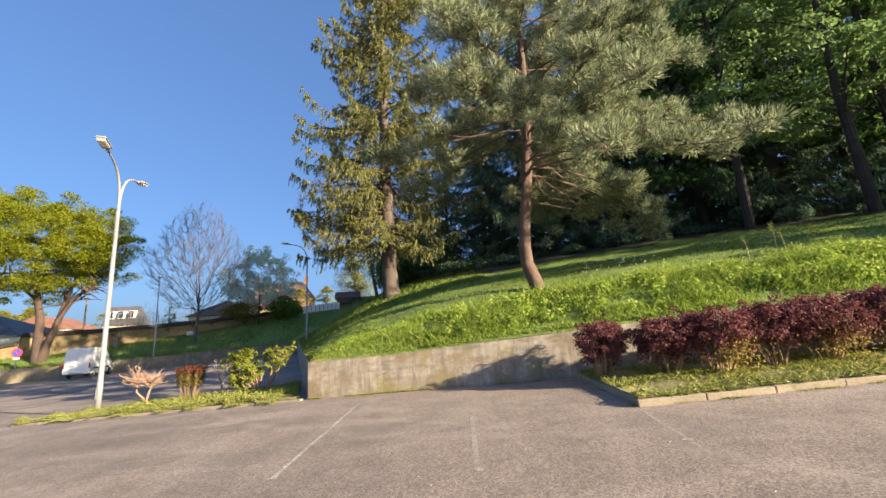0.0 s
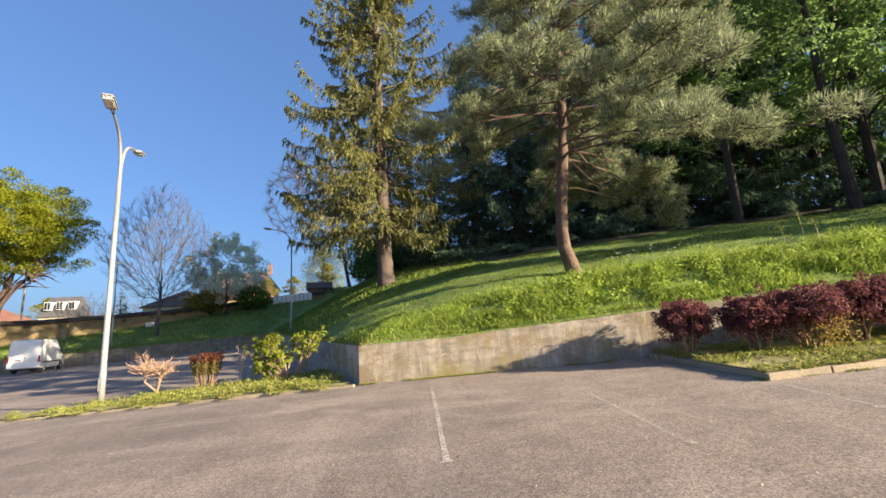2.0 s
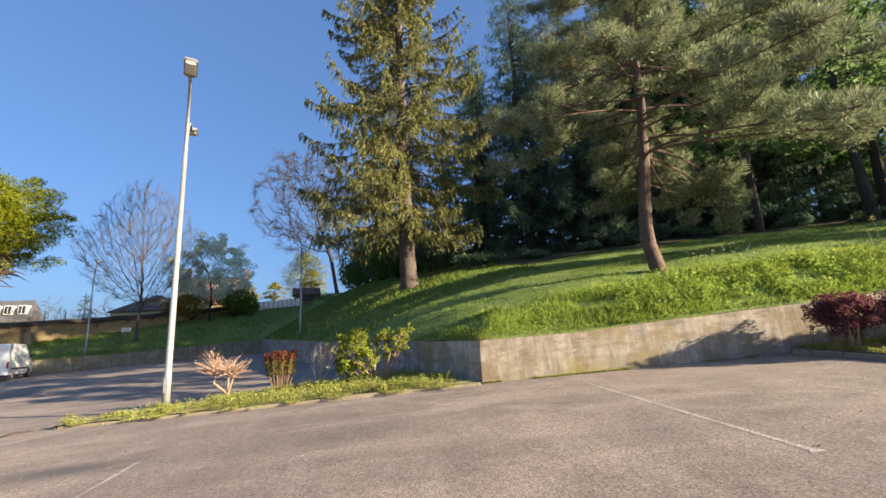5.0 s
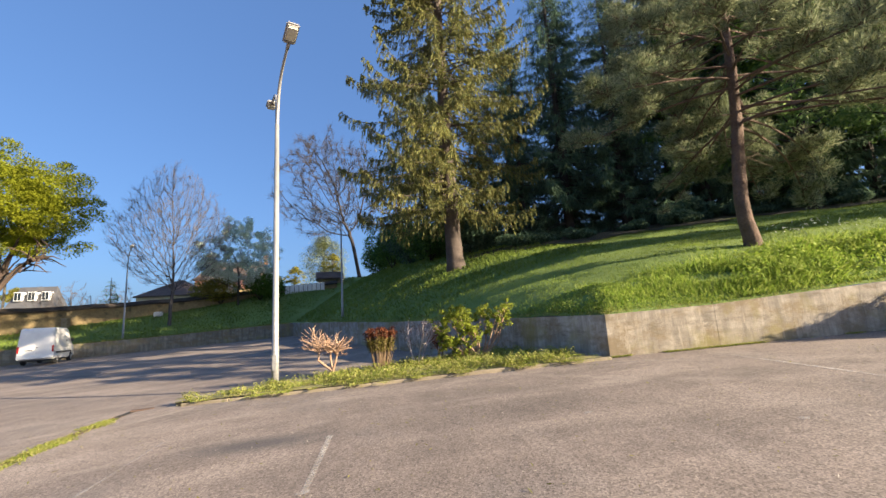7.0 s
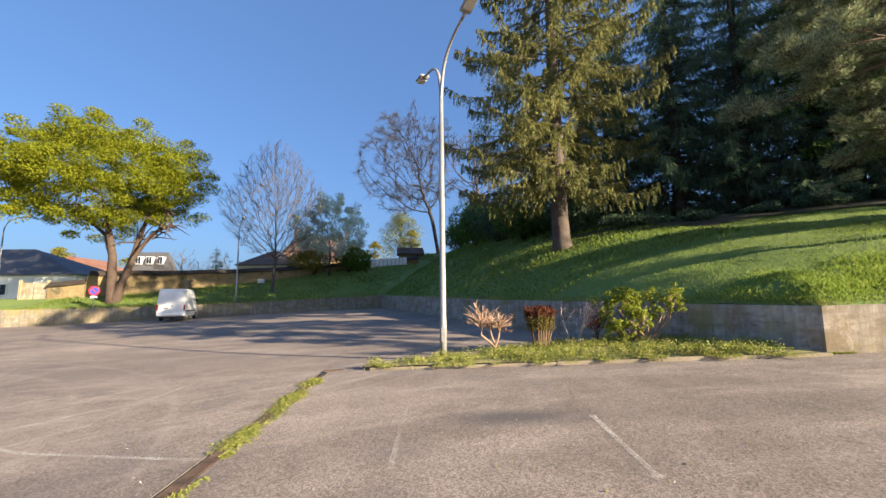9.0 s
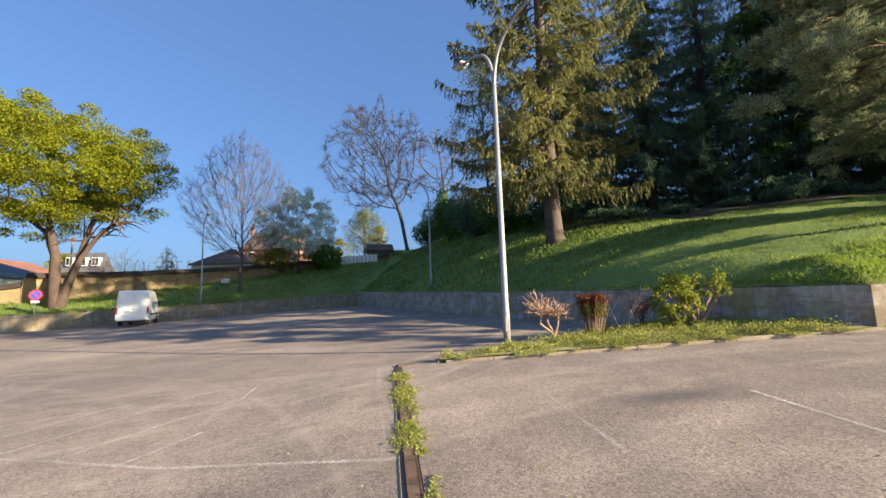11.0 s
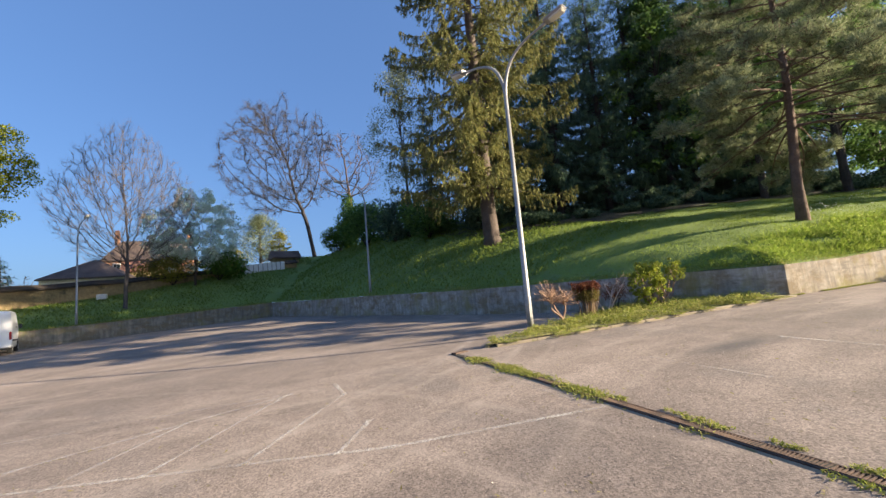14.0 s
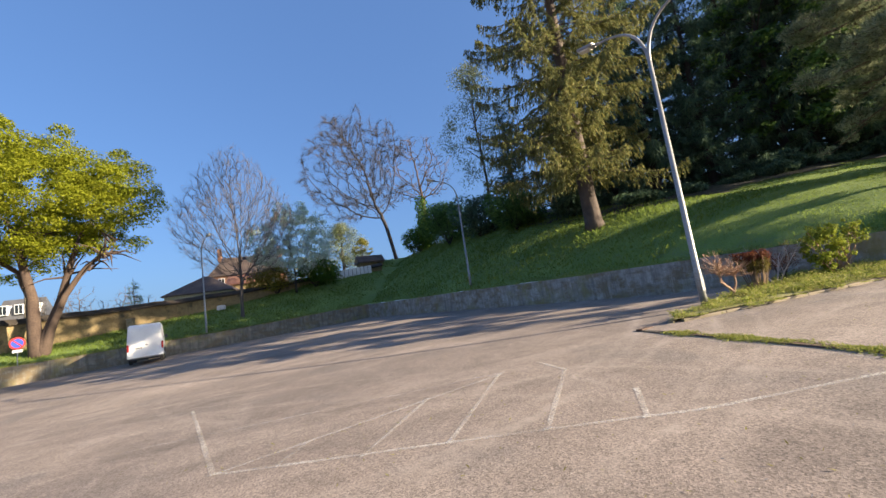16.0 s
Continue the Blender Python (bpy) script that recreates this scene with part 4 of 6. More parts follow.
for x, y, s, a in ((5.2, 28.4, 0.8, 40), (9.0, 28.2, 0.7, 90), (12.4, 27.4, 1.0, 200), (16.8, 25.6, 0.7, 10), (19.6, 22.6, 0.8, 60), (22.6, 19.2, 0.9, 120), (26.5, 18.0, 1.0, 300), (31.0, 17.0, 1.1, 250), (14.2, 29.2, 1.5, 70), (20.5, 25.5, 1.5, 220), (26.0, 22.5, 1.6, 20), (31.0, 21.0, 1.7, 100)):
    copy_thing(und, Matrix.Translation(at_h(x, y, -0.1)) @ Matrix.Rotation(radians(a), 4, "Z") @ Matrix.Scale(s, 4))


# ---- kerbs, strips and drain ----
def kerb_run(name, label, a, b, h=0.13, w=0.14, length=1.0, back=1):
    k = thing(name, label, "kerb", kind="structure")
    a, b = Vector(a), Vector(b)
    d = b - a
    n = max(1, round(d.length / length))
    rnd = random.Random(n)
    ang = math.atan2(d.y, d.x)
    me = soft_box("kerbstone", (d.length / n - 0.003, w, h + 0.2), KERB, 0.012, 1)
    for i in range(n):
        p = a + d * ((i + 0.5) / n)
        nrm = Vector((-d.y, d.x)).normalized() * back
        z = g1(p.x, p.y)
        tilt = math.atan2(g1(*(p + d.normalized())) - z, 1)
        part("kerbstone", me, k, m=Matrix.Translation((p.x + nrm.x * w / 2 + rnd.uniform(-.008, .008), p.y + nrm.y * w / 2, z + h - (h + 0.2) / 2 + rnd.uniform(-.01, .008))) @ Matrix.Rotation(ang + rnd.uniform(-.008, .008), 4, "Z") @ Matrix.Rotation(-tilt, 4, "Y"))
    return k


kerb_run("kerb_island", "sandy concrete kerb round the hedge bed", (2.80, 6.62), (24.0, 5.6), h=0.10)
kerb_run("kerb_island_end", "sandy concrete kerb closing the hedge bed", (2.86, 6.80), (2.80, 9.75), h=0.10, back=-1)
kerb_run("kerb_strip", "worn mossy concrete kerb along the planted strip", (-12.9, 12.72), (-3.85, 11.07), h=0.06)
kerb_run("kerb_strip_back", "worn concrete kerb on the lower side of the strip", (-13.1, 13.0), (-5.6, 15.9), h=0.06, back=-1)
ISLAND = [(2.86, 6.69), (24.0, 5.67), (26.0, 4.7), (3.3, 9.74), (2.9, 9.82)]
STRIP = [(-13.0, 12.80), (-4.0, 11.17), (-5.55, 15.95), (-13.1, 12.98)]


def bed(name, label, poly, lift):
    from mathutils.geometry import delaunay_2d_cdt
    xs, ys = [p[0] for p in poly], [p[1] for p in poly]
    pts = [Vector(p) for p in poly] + [Vector((x, y)) for x in np.arange(min(xs), max(xs), 0.3) for y in np.arange(min(ys), max(ys), 0.3)]
    v, e, f, *_ = delaunay_2d_cdt(pts, [(i, (i + 1) % len(poly)) for i in range(len(poly))], [], 1, 1e-4)
    me = bpy.data.meshes.new(name)
    me.from_pydata([(p.x, p.y, g1(p.x, p.y) + lift + 0.05 * noise.noise((p.x * 1.7, p.y * 1.7, 0))) for p in v], [], f)
    me.materials.append(SOIL)
    me.shade_smooth()
    return thing(name, label, "planting bed", kind="structure", data=me)


bed("hedge_bed", "strewn dry earth bed under the purple hedge", ISLAND, 0.10)
bed("strip_bed", "earth strip overgrown with weeds beside the lamp", STRIP, 0.075)


def drain():
    t = thing("drain_channel", "rusty iron drainage channel with grates crossing the asphalt", "drain", kind="structure")
    y0, y1, x0 = -2.0, 12.6, -13.92
    g = Geo()
    for y in np.arange(y0, y1, 0.5):
        z = g1(x0, y + 0.25)
        g.box((x0, y + 0.25, z - 0.004), (0.14, 0.5, 0.02))
    part("pit", g.mesh("pit", PIT), t)
    rail = Geo()
    for s in (-1, 1):
        rail.tube([(x0 + s * 0.078, y, g1(x0, y) + 0.002) for y in np.arange(y0, y1 + 0.1, 0.5)], [0.012] * len(np.arange(y0, y1 + 0.1, 0.5)), 4)
    part("rail", rail.mesh("rail", IRON), t)
    concrete = Geo()
    for s in (-1, 1):
        concrete.tube([(x0 + s * 0.135, y, g1(x0, y) - 0.045) for y in np.arange(y0, y1 + 0.1, 0.5)], [0.052] * len(np.arange(y0, y1 + 0.1, 0.5)), 4)
    part("surround", concrete.mesh("surround", KERB), t)
    gr = Geo()
    for k in range(16):
        gr.box((0, -0.235 + k * 0.0313, 0), (0.13, 0.014, 0.014))
    for s in (-0.06, 0.06):
        gr.box((s, 0, 0), (0.014, 0.49, 0.016))
    me = gr.mesh("grate", IRON)
    for i, y in enumerate(np.arange(-1.75, 12.3, 0.5)):
        if 11.9 < y:
            continue
        part("grate", me, t, m=Matrix.Translation((x0, y, g1(x0, y) + 0.010)) @ Matrix.Rotation(0.039, 4, "X"))
    lid = soft_box("lid", (0.42, 0.16, 0.03), IRON, 0.008, 1)
    part("lid", lid, t, m=Matrix.Translation((-13.75, 12.98, g1(-13.75, 12.98) + 0.012)) @ Matrix.Rotation(0.3, 4, "Z"))


drain()


# ---- worn bay lines ----
LINES = [((-2.2, 5.36), (-2.09, 9.73)), ((0.22, 4.8), (0.3, 7.3)), ((-9.45, 6.97), (-9.39, 8.65)), ((-11.87, 7.5), (-11.85, 9.7)), ((-21.98, 11.02), (-18.16, 9.41)), ((-18.16, 9.41), (-16.64, 8.73)),
         ((-16.64, 8.73), (-14.13, 8.12)), ((-21.98, 11.02), (-23.71, 16.01)), ((-21.95, 11.03), (-20.84, 11.33)), ((-20.84, 11.33), (-17.45, 12.3)), ((-21.21, 10.69), (-20.84, 11.33)), ((-20.16, 10.22), (-19.02, 11.88)),
         ((-19.19, 9.86), (-17.6, 12.24)), ((-18.16, 9.41), (-16.69, 11.47)), ((-17.18, 8.98), (-16.64, 9.79)), ((-16.7, 12.43), (-16.68, 11.44)), ((-14.2, 8.3), (-14.35, 12.6)), ((2.56, 4.6), (2.75, 6.4)), ((0.7, 7.6), (1.95, 6.5)),
         ((-24.5, 13.6), (-17.4, 12.35)), ((-9.0, 11.1), (-12.4, 11.9)), ((-6.9, 11.4), (-6.5, 10.3)), ((-4.6, 10.9), (-2.2, 9.9))]
for i, (a, b) in enumerate(LINES):
    a, b = Vector(a), Vector(b)
    d = b - a
    nrm = Vector((-d.y, d.x)).normalized() * 0.036
    n = max(2, int(d.length / 0.4))
    g = Geo()
    for k in range(n + 1):
        p = a + d * k / n
        j = 1 + 0.25 * noise.noise((p.x * 3, p.y * 3, i))
        for q in (p + nrm * j, p - nrm * j):
            g.v.append((q.x, q.y, g1(q.x, q.y) + 0.006))
    g.f = [(2 * k, 2 * k + 1, 2 * k + 3, 2 * k + 2) for k in range(n)]
    thing("bay_line", "worn white painted parking line on the asphalt", "road marking", group="worn parking lines", kind="structure", data=g.mesh("bay_line", LINE if i in (0, 2, 8, 14, 15) else (LINE_MID if 4 <= i <= 14 else LINE_FAINT)))


# brighter remains of paint where lines end and meet
rnd = random.Random(17)
for x, y in [p for k in (0, 2, 4, 5, 6, 8, 11, 12, 13, 14) for p in LINES[k]] + [(0.24, 4.85), (-4.4, 6.6), (2.6, 5.0), (-6.1, 7.9)]:
    g = Geo()
    n, turn = 9, rnd.uniform(0, 6)
    for k in range(n):
        a, r = turn + 2 * math.pi * k / n, rnd.uniform(0.025, 0.06)
        p, q = x + math.cos(a) * r * 1.5, y + math.sin(a) * r
        g.v.append((p, q, g1(p, q) + 0.009))
    g.f = [tuple(range(n))]
    thing("paint_blot", "small worn blot of white paint on the asphalt", "road marking", group="blots of white paint", kind="structure", data=g.mesh("paint_blot", LINE))


# ---- street lamps ----
def lamp_head(parent, m, s=1.0):
    """A flat lantern whose neck is at the origin and which points along x."""
    h = part("lantern", soft_box("lantern", (0.62 * s, 0.30 * s, 0.10 * s), HEAD_MAT, 0.035 * s, 3, Matrix.Translation((0.31 * s, 0, 0.03 * s))), parent, m=m)
    part("diffuser", soft_box("diffuser", (0.42 * s, 0.24 * s, 0.06 * s), DIFFUSER, 0.022 * s, 2, Matrix.Translation((0.36 * s, 0, -0.035 * s))), h, "pale glass diffuser")
    g = Geo()
    g.tube([(-0.16 * s, 0, 0), (0.02 * s, 0, 0)], [0.042 * s, 0.045 * s], 10)
    part("neck", g.mesh("neck", HEAD_MAT, True), h)


def street_lamp(label, base, height, arms, steel, r=0.088, group=""):
    """arms: azimuths in degrees. height: of the lantern over the base."""
    t = thing("street_lamp", label, "street lamp", base, group=group)
    fork = height - 1.45
    g = Geo()
    g.tube([(0, 0, -0.15), (0, 0, 0.9), (0, 0, 0.93), (0, 0, fork)], [r, r, r * 0.9, r * 0.62], 16)
    part("pole", g.mesh("pole", steel, True), t)
    plate = Geo()
    plate.box((0, -r * 0.98, 0.55), (0.09, 0.02, 0.34))
    part("door_plate", plate.mesh("door_plate", steel), t)
    for az in arms:
        c, s = math.cos(radians(az)), math.sin(radians(az))
        g = Geo()
        prof = [(0, -0.05), (0.05, 0.35), (0.22, 0.80), (0.52, 1.12), (0.95, 1.31), (1.5, 1.43)]
        fine = []
        for i in range(21):
            u = i / 20 * 5
            k = min(4, int(u))
            p = [prof[max(0, k - 1)], prof[k], prof[k + 1], prof[min(5, k + 2)]]
            f = u - k
            fine.append(tuple(0.5 * (2 * p[1][q] + (p[2][q] - p[0][q]) * f + (2 * p[0][q] - 5 * p[1][q] + 4 * p[2][q] - p[3][q]) * f * f + (3 * p[1][q] - p[0][q] - 3 * p[2][q] + p[3][q]) * f ** 3) for q in (0, 1)))
        g.tube([(c * d, s * d, fork + z) for d, z in fine], [r * (0.6 - 0.25 * i / 20) for i in range(21)], 10)
        arm = part("arm", g.mesh("arm", steel, True), t)
        lamp_head(arm, Matrix.Translation((c * 1.5, s * 1.5, fork + 1.43)) @ Matrix.Rotation(radians(az), 4, "Z") @ Matrix.Rotation(radians(-11), 4, "Y"))
    return t


street_lamp("tall pale steel twin-arm street lamp on the weedy strip", (-11.22, 13.73, g1(-11.22, 13.73) + 0.06), 8.27, (-68, 108), GALV)
street_lamp("grey single-arm street lamp behind the side wall", at_h(-11.05, 32.95), 7.85, (180,), GALV_DARK, 0.085)
street_lamp("grey single-arm street lamp behind the far wall", at_h(-31.2, 44.75), 8.1, (-55,), GALV_DARK, 0.085)
street_lamp("pale single-arm street lamp beside the white building", (-53.8, 44.0, 0.9), 9.0, (8,), GALV, 0.09)


# ---- purple hedge ----
def purple_shrub(x, y, rx, ry, h, seed, gold=0):
    rng, rnd = np.random.default_rng(seed), random.Random(seed)
    z0 = g1(x, y) + 0.10
    t = thing("hedge_shrub", "clipped purple-leaved hedge shrub with bare lower stems", "hedge", Vector((x, y, z0)), group="purple hedge along the wall")
    ends = []
    for i in range(12):
        a, k = rnd.uniform(0, 6.28), rnd.uniform(0.25, 0.9)
        e = Vector((math.cos(a) * rx * k, math.sin(a) * ry * k, h * rnd.uniform(0.62, 0.95)))
        s = Vector((math.cos(a) * 0.10, math.sin(a) * 0.10, -0.08))
        g = Geo()
        m = s.lerp(e, 0.45) + Vector((rnd.uniform(-.10, .10), rnd.uniform(-.10, .10), 0))
        g.tube([s, s.lerp(m, 0.5) + Vector((rnd.uniform(-.03, .03), rnd.uniform(-.03, .03), 0)), m, e], [0.026, 0.022, 0.017, 0.007], 5)
        for q in range(6):
            w = m.lerp(e, rnd.random())
            o = w + Vector((rnd.uniform(-.3, .3), rnd.uniform(-.3, .3), rnd.uniform(-.05, .22)))
            g.tube([w, o], [0.007, 0.003], 3, cap=False)
            ends.append(tuple(o))
        part("stem", g.mesh("stem", STEM), t)
    D = unit(rng.normal(size=(150, 3)))
    C = D * rng.uniform(0.45, 1.0, (150, 1)) ** 0.6 * [rx * 1.08, ry * 1.05, 0.36 * h] + [0, 0, 0.70 * h]
    C[:, 2] = np.minimum(C[:, 2], h * rng.uniform(0.93, 1.06, 150))
    low = 0.40 * h + 0.10 * h * np.hypot(C[:, 0] / rx, C[:, 1] / ry)
    C = np.concatenate([C[C[:, 2] > low], np.array(ends)])
    L = clump_leaves(rng, C, rng.uniform(0.07, 0.16, len(C)), 58, 0.026, 0.85, 0.5)
    part("foliage", quads("foliage", L, L_PURPLE), t)
    if gold:
        n = 700
        c = rng.normal(0, 1, (n, 3)) * [rx * 0.34, 0.14, 0.17 * h] + [0.05, -ry * 0.5, 0.36 * h]
        c[:, 2] = np.maximum(c[:, 2], 0.03)
        N = unit(rng.normal(size=(n, 3)))
        U = unit(np.cross(N, rng.normal(size=(n, 3))))
        part("inner_foliage", quads("inner_foliage", rhombi(c, U * 0.028, np.cross(N, U) * 0.015), L_GOLD), t, "yellowish inner leaves")


for i, (x, y, rx, ry, h) in enumerate(((3.15, 8.8, 0.44, 0.48, 1.05), (4.15, 8.25, 0.5, 0.55, 1.02), (5.0, 7.95, 0.66, 0.66, 1.12), (6.0, 7.95, 0.66, 0.62, 1.10), (6.9, 7.9, 0.78, 0.66, 1.14), (8.2, 7.75, 0.75, 0.62, 1.16), (9.4, 7.6, 0.8, 0.6, 1.18), (10.7, 7.4, 0.8, 0.6, 1.18), (12.1, 7.2, 0.8, 0.55, 1.2))):
    purple_shrub(x, y, rx, ry, h, 100 + i, gold=i in (2, 4))


# ---- shrubs on the strip ----
def twig_shrub(name, label, x, y, h, spread, mat_, seed, leaves=None, n_leaf=0, size=0.03, angle=34, thick=0.03, kids=(6, 5, 4), stems=4):
    rnd, rng = random.Random(seed), np.random.default_rng(seed)
    t = thing(name, label, "shrub", Vector((x, y, g1(x, y) + 0.10)))
    tips = []
    spec = [(kids[0], angle, 0.7, 4, 0.12, 0.03, 6), (kids[1], angle + 5, 0.65, 3, 0.15, 0.04, 4), (kids[2], angle + 8, 0.6, 2, 0.18, 0.03, 3)]
    for i in range(stems):
        a = i * 6.6 / stems + rnd.random()
        g = Geo()
        grow(g, tips, rnd, Vector((math.cos(a) * 0.05, math.sin(a) * 0.05, -0.08)), Vector((math.cos(a) * spread, math.sin(a) * spread, 1)).normalized(), h * 0.55, thick, 0, spec)
        A = np.array([tuple(v) for v in g.v])
        k = min(1.0, h / A[:, 2].max())
        g.v = list(A * [1, 1, k])
        part("stem", g.mesh("stem", mat_), t)
    if leaves:
        P = np.array([tuple(p) for p, d in tips])
        P[:, 2] = np.minimum(P[:, 2], h)
        part("foliage", quads("foliage", clump_leaves(rng, P, np.full(len(P), 0.12), n_leaf, size, 1, 0.4), leaves), t)
    return t


def clipped_shrub(x, y, h, r, seed):
    """Close upright stems, cut flat, with leaves only at the top."""
    rnd, rng = random.Random(seed), np.random.default_rng(seed)
    t = thing("dry_red_shrub", "clipped half-dead shrub with dark red top leaves", "shrub", Vector((x, y, g1(x, y) + 0.08)))
    tops = []
    for i in range(46):
        a, k = rnd.uniform(0, 6.28), rnd.random() ** 0.5
        p, e = Vector((math.cos(a) * r * 0.45 * k, math.sin(a) * r * 0.45 * k, -0.08)), Vector((math.cos(a) * r * k, math.sin(a) * r * k, h * rnd.uniform(0.86, 1.0)))
        m = p.lerp(e, 0.5) + Vector((rnd.uniform(-.04, .04), rnd.uniform(-.04, .04), 0))
        g = Geo()
        g.tube([p, m, e], [0.014, 0.011, 0.005], 4)
        for q in range(4):
            w = m.lerp(e, rnd.uniform(0.1, 1))
            g.tube([w, w + Vector((rnd.uniform(-.09, .09), rnd.uniform(-.09, .09), rnd.uniform(.02, .12)))], [0.005, 0.002], 3, cap=False)
        tops += [tuple(m.lerp(e, f)) for f in (0.45, 0.75, 1.0)]
        part("stem", g.mesh("stem", TWIG_BROWN), t)
    P = np.array(tops)
    high = P[P[:, 2] > 0.78 * h]
    part("foliage", quads("foliage", clump_leaves(rng, high, np.full(len(high), 0.08), 40, 0.026, 0.9, 0.4), L_RED), t)
    low = P * [0.9, 0.9, 0.8]
    part("lower_foliage", quads("lower_foliage", clump_leaves(rng, low, np.full(len(P), 0.09), 34, 0.024, 1.0, 0.3), L_OLIVE), t, "sparse yellow-green lower leaves")


def leaning_shrub(x, y, seed):
    """Pale crooked stems from one foot, most of them leaning to one side under a leafy lobe."""
    rnd, rng = random.Random(seed), np.random.default_rng(seed)
    t = thing("green_shrub", "leaning yellow-green leafy shrub with pale crooked stems", "shrub", Vector((x, y, g1(x, y) + 0.08)))
    lobe = []
    for i in range(17):
        right = i >= 10
        c = Vector((0.62, 0.05, 1.32)) if right else Vector((-0.62, 0.0, 0.85))
        d = Vector((rnd.gauss(0, 1), rnd.gauss(0, 1), rnd.gauss(0, 1))).normalized()
        e = c + Vector((d.x * (0.36 if right else 0.50), d.y * 0.4, d.z * (0.16 if right else 0.50)))
        p = Vector((rnd.uniform(-.08, .08), rnd.uniform(-.08, .08), -0.08))
        m = p.lerp(e, 0.5) + Vector((rnd.uniform(-.14, .14), rnd.uniform(-.1, .1), rnd.uniform(-.22, .05)))
        g = Geo()
        g.tube([p, p.lerp(m, 0.5) + Vector((rnd.uniform(-.05, .05), 0, rnd.uniform(-.04, .04))), m, m.lerp(e, 0.5) + Vector((0, 0, 0.06)), e], [0.030, 0.025, 0.020, 0.014, 0.006], 5)
        for q in range(7):
            w = m.lerp(e, rnd.uniform(0.2, 1))
            o = w + Vector((rnd.uniform(-.22, .22), rnd.uniform(-.22, .22), rnd.uniform(-.02, .24)))
            g.tube([w, o], [0.007, 0.003], 3, cap=False)
            lobe.append((*o, 0.6 if right else 1.0))
        part("stem", g.mesh("stem", TWIG_DRY), t)
    D = unit(rng.normal(size=(90, 3)))
    more = D * rng.uniform(0.3, 1.0, (90, 1)) ** 0.5 * [0.50, 0.45, 0.62] + [-0.58, 0, 0.90]
    more = more[[noise.noise(p * 2.2) > -0.12 for p in more]] + [[0.25 * (p[2] - 0.9), 0, 0] for p in more if noise.noise(p * 2.2) > -0.12]
    P = np.concatenate([more, np.array(lobe)[:, :3]])
    P[:, 2] = np.maximum(P[:, 2], 0.12)
    part("foliage", quads("foliage", clump_leaves(rng, P, rng.uniform(0.05, 0.12, len(P)), 36, 0.036, 0.9, 0.5), L_SHRUB), t)


def dry_shrub(x, y, seed):
    """A short stump, two crooked limbs, and a burst of cut twigs on each."""
    rnd = random.Random(seed)
    t = thing("dry_shrub", "leafless pruned shrub with orange-brown twigs", "shrub", Vector((x, y, g1(x, y) + 0.08)))
    for mid, top, n in ((Vector((-0.34, 0.02, 0.42)), Vector((-0.33, 0.0, 0.76)), 42), (Vector((0.10, -0.05, 0.36)), Vector((0.13, 0.03, 0.70)), 36), (Vector((-0.05, 0.22, 0.40)), Vector((-0.12, 0.30, 0.70)), 22)):
        g = Geo()
        g.tube([(0, 0, -0.1), (0.02, 0, 0.12), mid, mid.lerp(top, 0.6) + Vector((0.03, 0, 0)), top], [0.045, 0.036, 0.026, 0.022, 0.014], 7)
        for k in range(n):
            d = Vector((rnd.gauss(0, 1), rnd.gauss(0, 1), abs(rnd.gauss(0.15, 0.75)))).normalized()
            p = mid.lerp(top, rnd.uniform(0.45, 1.0))
            e = p + d * rnd.uniform(0.28, 0.58)
            b = p.lerp(e, 0.5) + Vector((rnd.uniform(-.05, .05), rnd.uniform(-.05, .05), rnd.uniform(-.02, .06)))
            g.tube([p, b, e], [0.011, 0.009, 0.005], 4)
            for q in range(3):
                w = b.lerp(e, rnd.random())
                g.tube([w, w + (d + Vector((rnd.uniform(-1, 1), rnd.uniform(-1, 1), rnd.uniform(-.2, 1)))).normalized() * rnd.uniform(0.08, 0.22)], [0.007, 0.003], 3, cap=False)
        part("limb", g.mesh("limb", TWIG_DRY), t)


dry_shrub(-9.9, 14.0, 71)
clipped_shrub(-8.65, 14.3, 1.04, 0.45, 72)
twig_shrub("bare_shrub", "thin leafless grey-brown shrub", -7.65, 14.5, 1.5, 0.55, PALE_TWIG, 73, L_RED, 3, 0.018, angle=34, thick=0.028, stems=3, kids=(5, 6, 5))
twig_shrub("clipped_shrub", "small dark brown clipped shrub by the wall", -6.95, 14.8, 0.95, 0.25, BARK_DARK, 74, L_RED, 5, 0.025, angle=24, thick=0.02)
leaning_shrub(-6.12, 13.75, 75)


# ---- white van ----
VAN_W = plain("white_van_paint", (0.78, 0.77, 0.74), 0.35, 0.0, 0.06)
GLASS_D = plain("dark_vehicle_glass", (0.02, 0.025, 0.03), 0.08)
RUBBER = plain("rubber", (0.02, 0.02, 0.02), 0.85)
RIM = plain("wheel_rim", (0.45, 0.45, 0.44), 0.4, 0.6)
RED_L = plain("red_lamp_glass", (0.35, 0.02, 0.02), 0.2)
TRIM_D = plain("dark_plastic", (0.04, 0.04, 0.042), 0.6)
PLATE = plain("plate_ground", (0.75, 0.74, 0.68), 0.4)


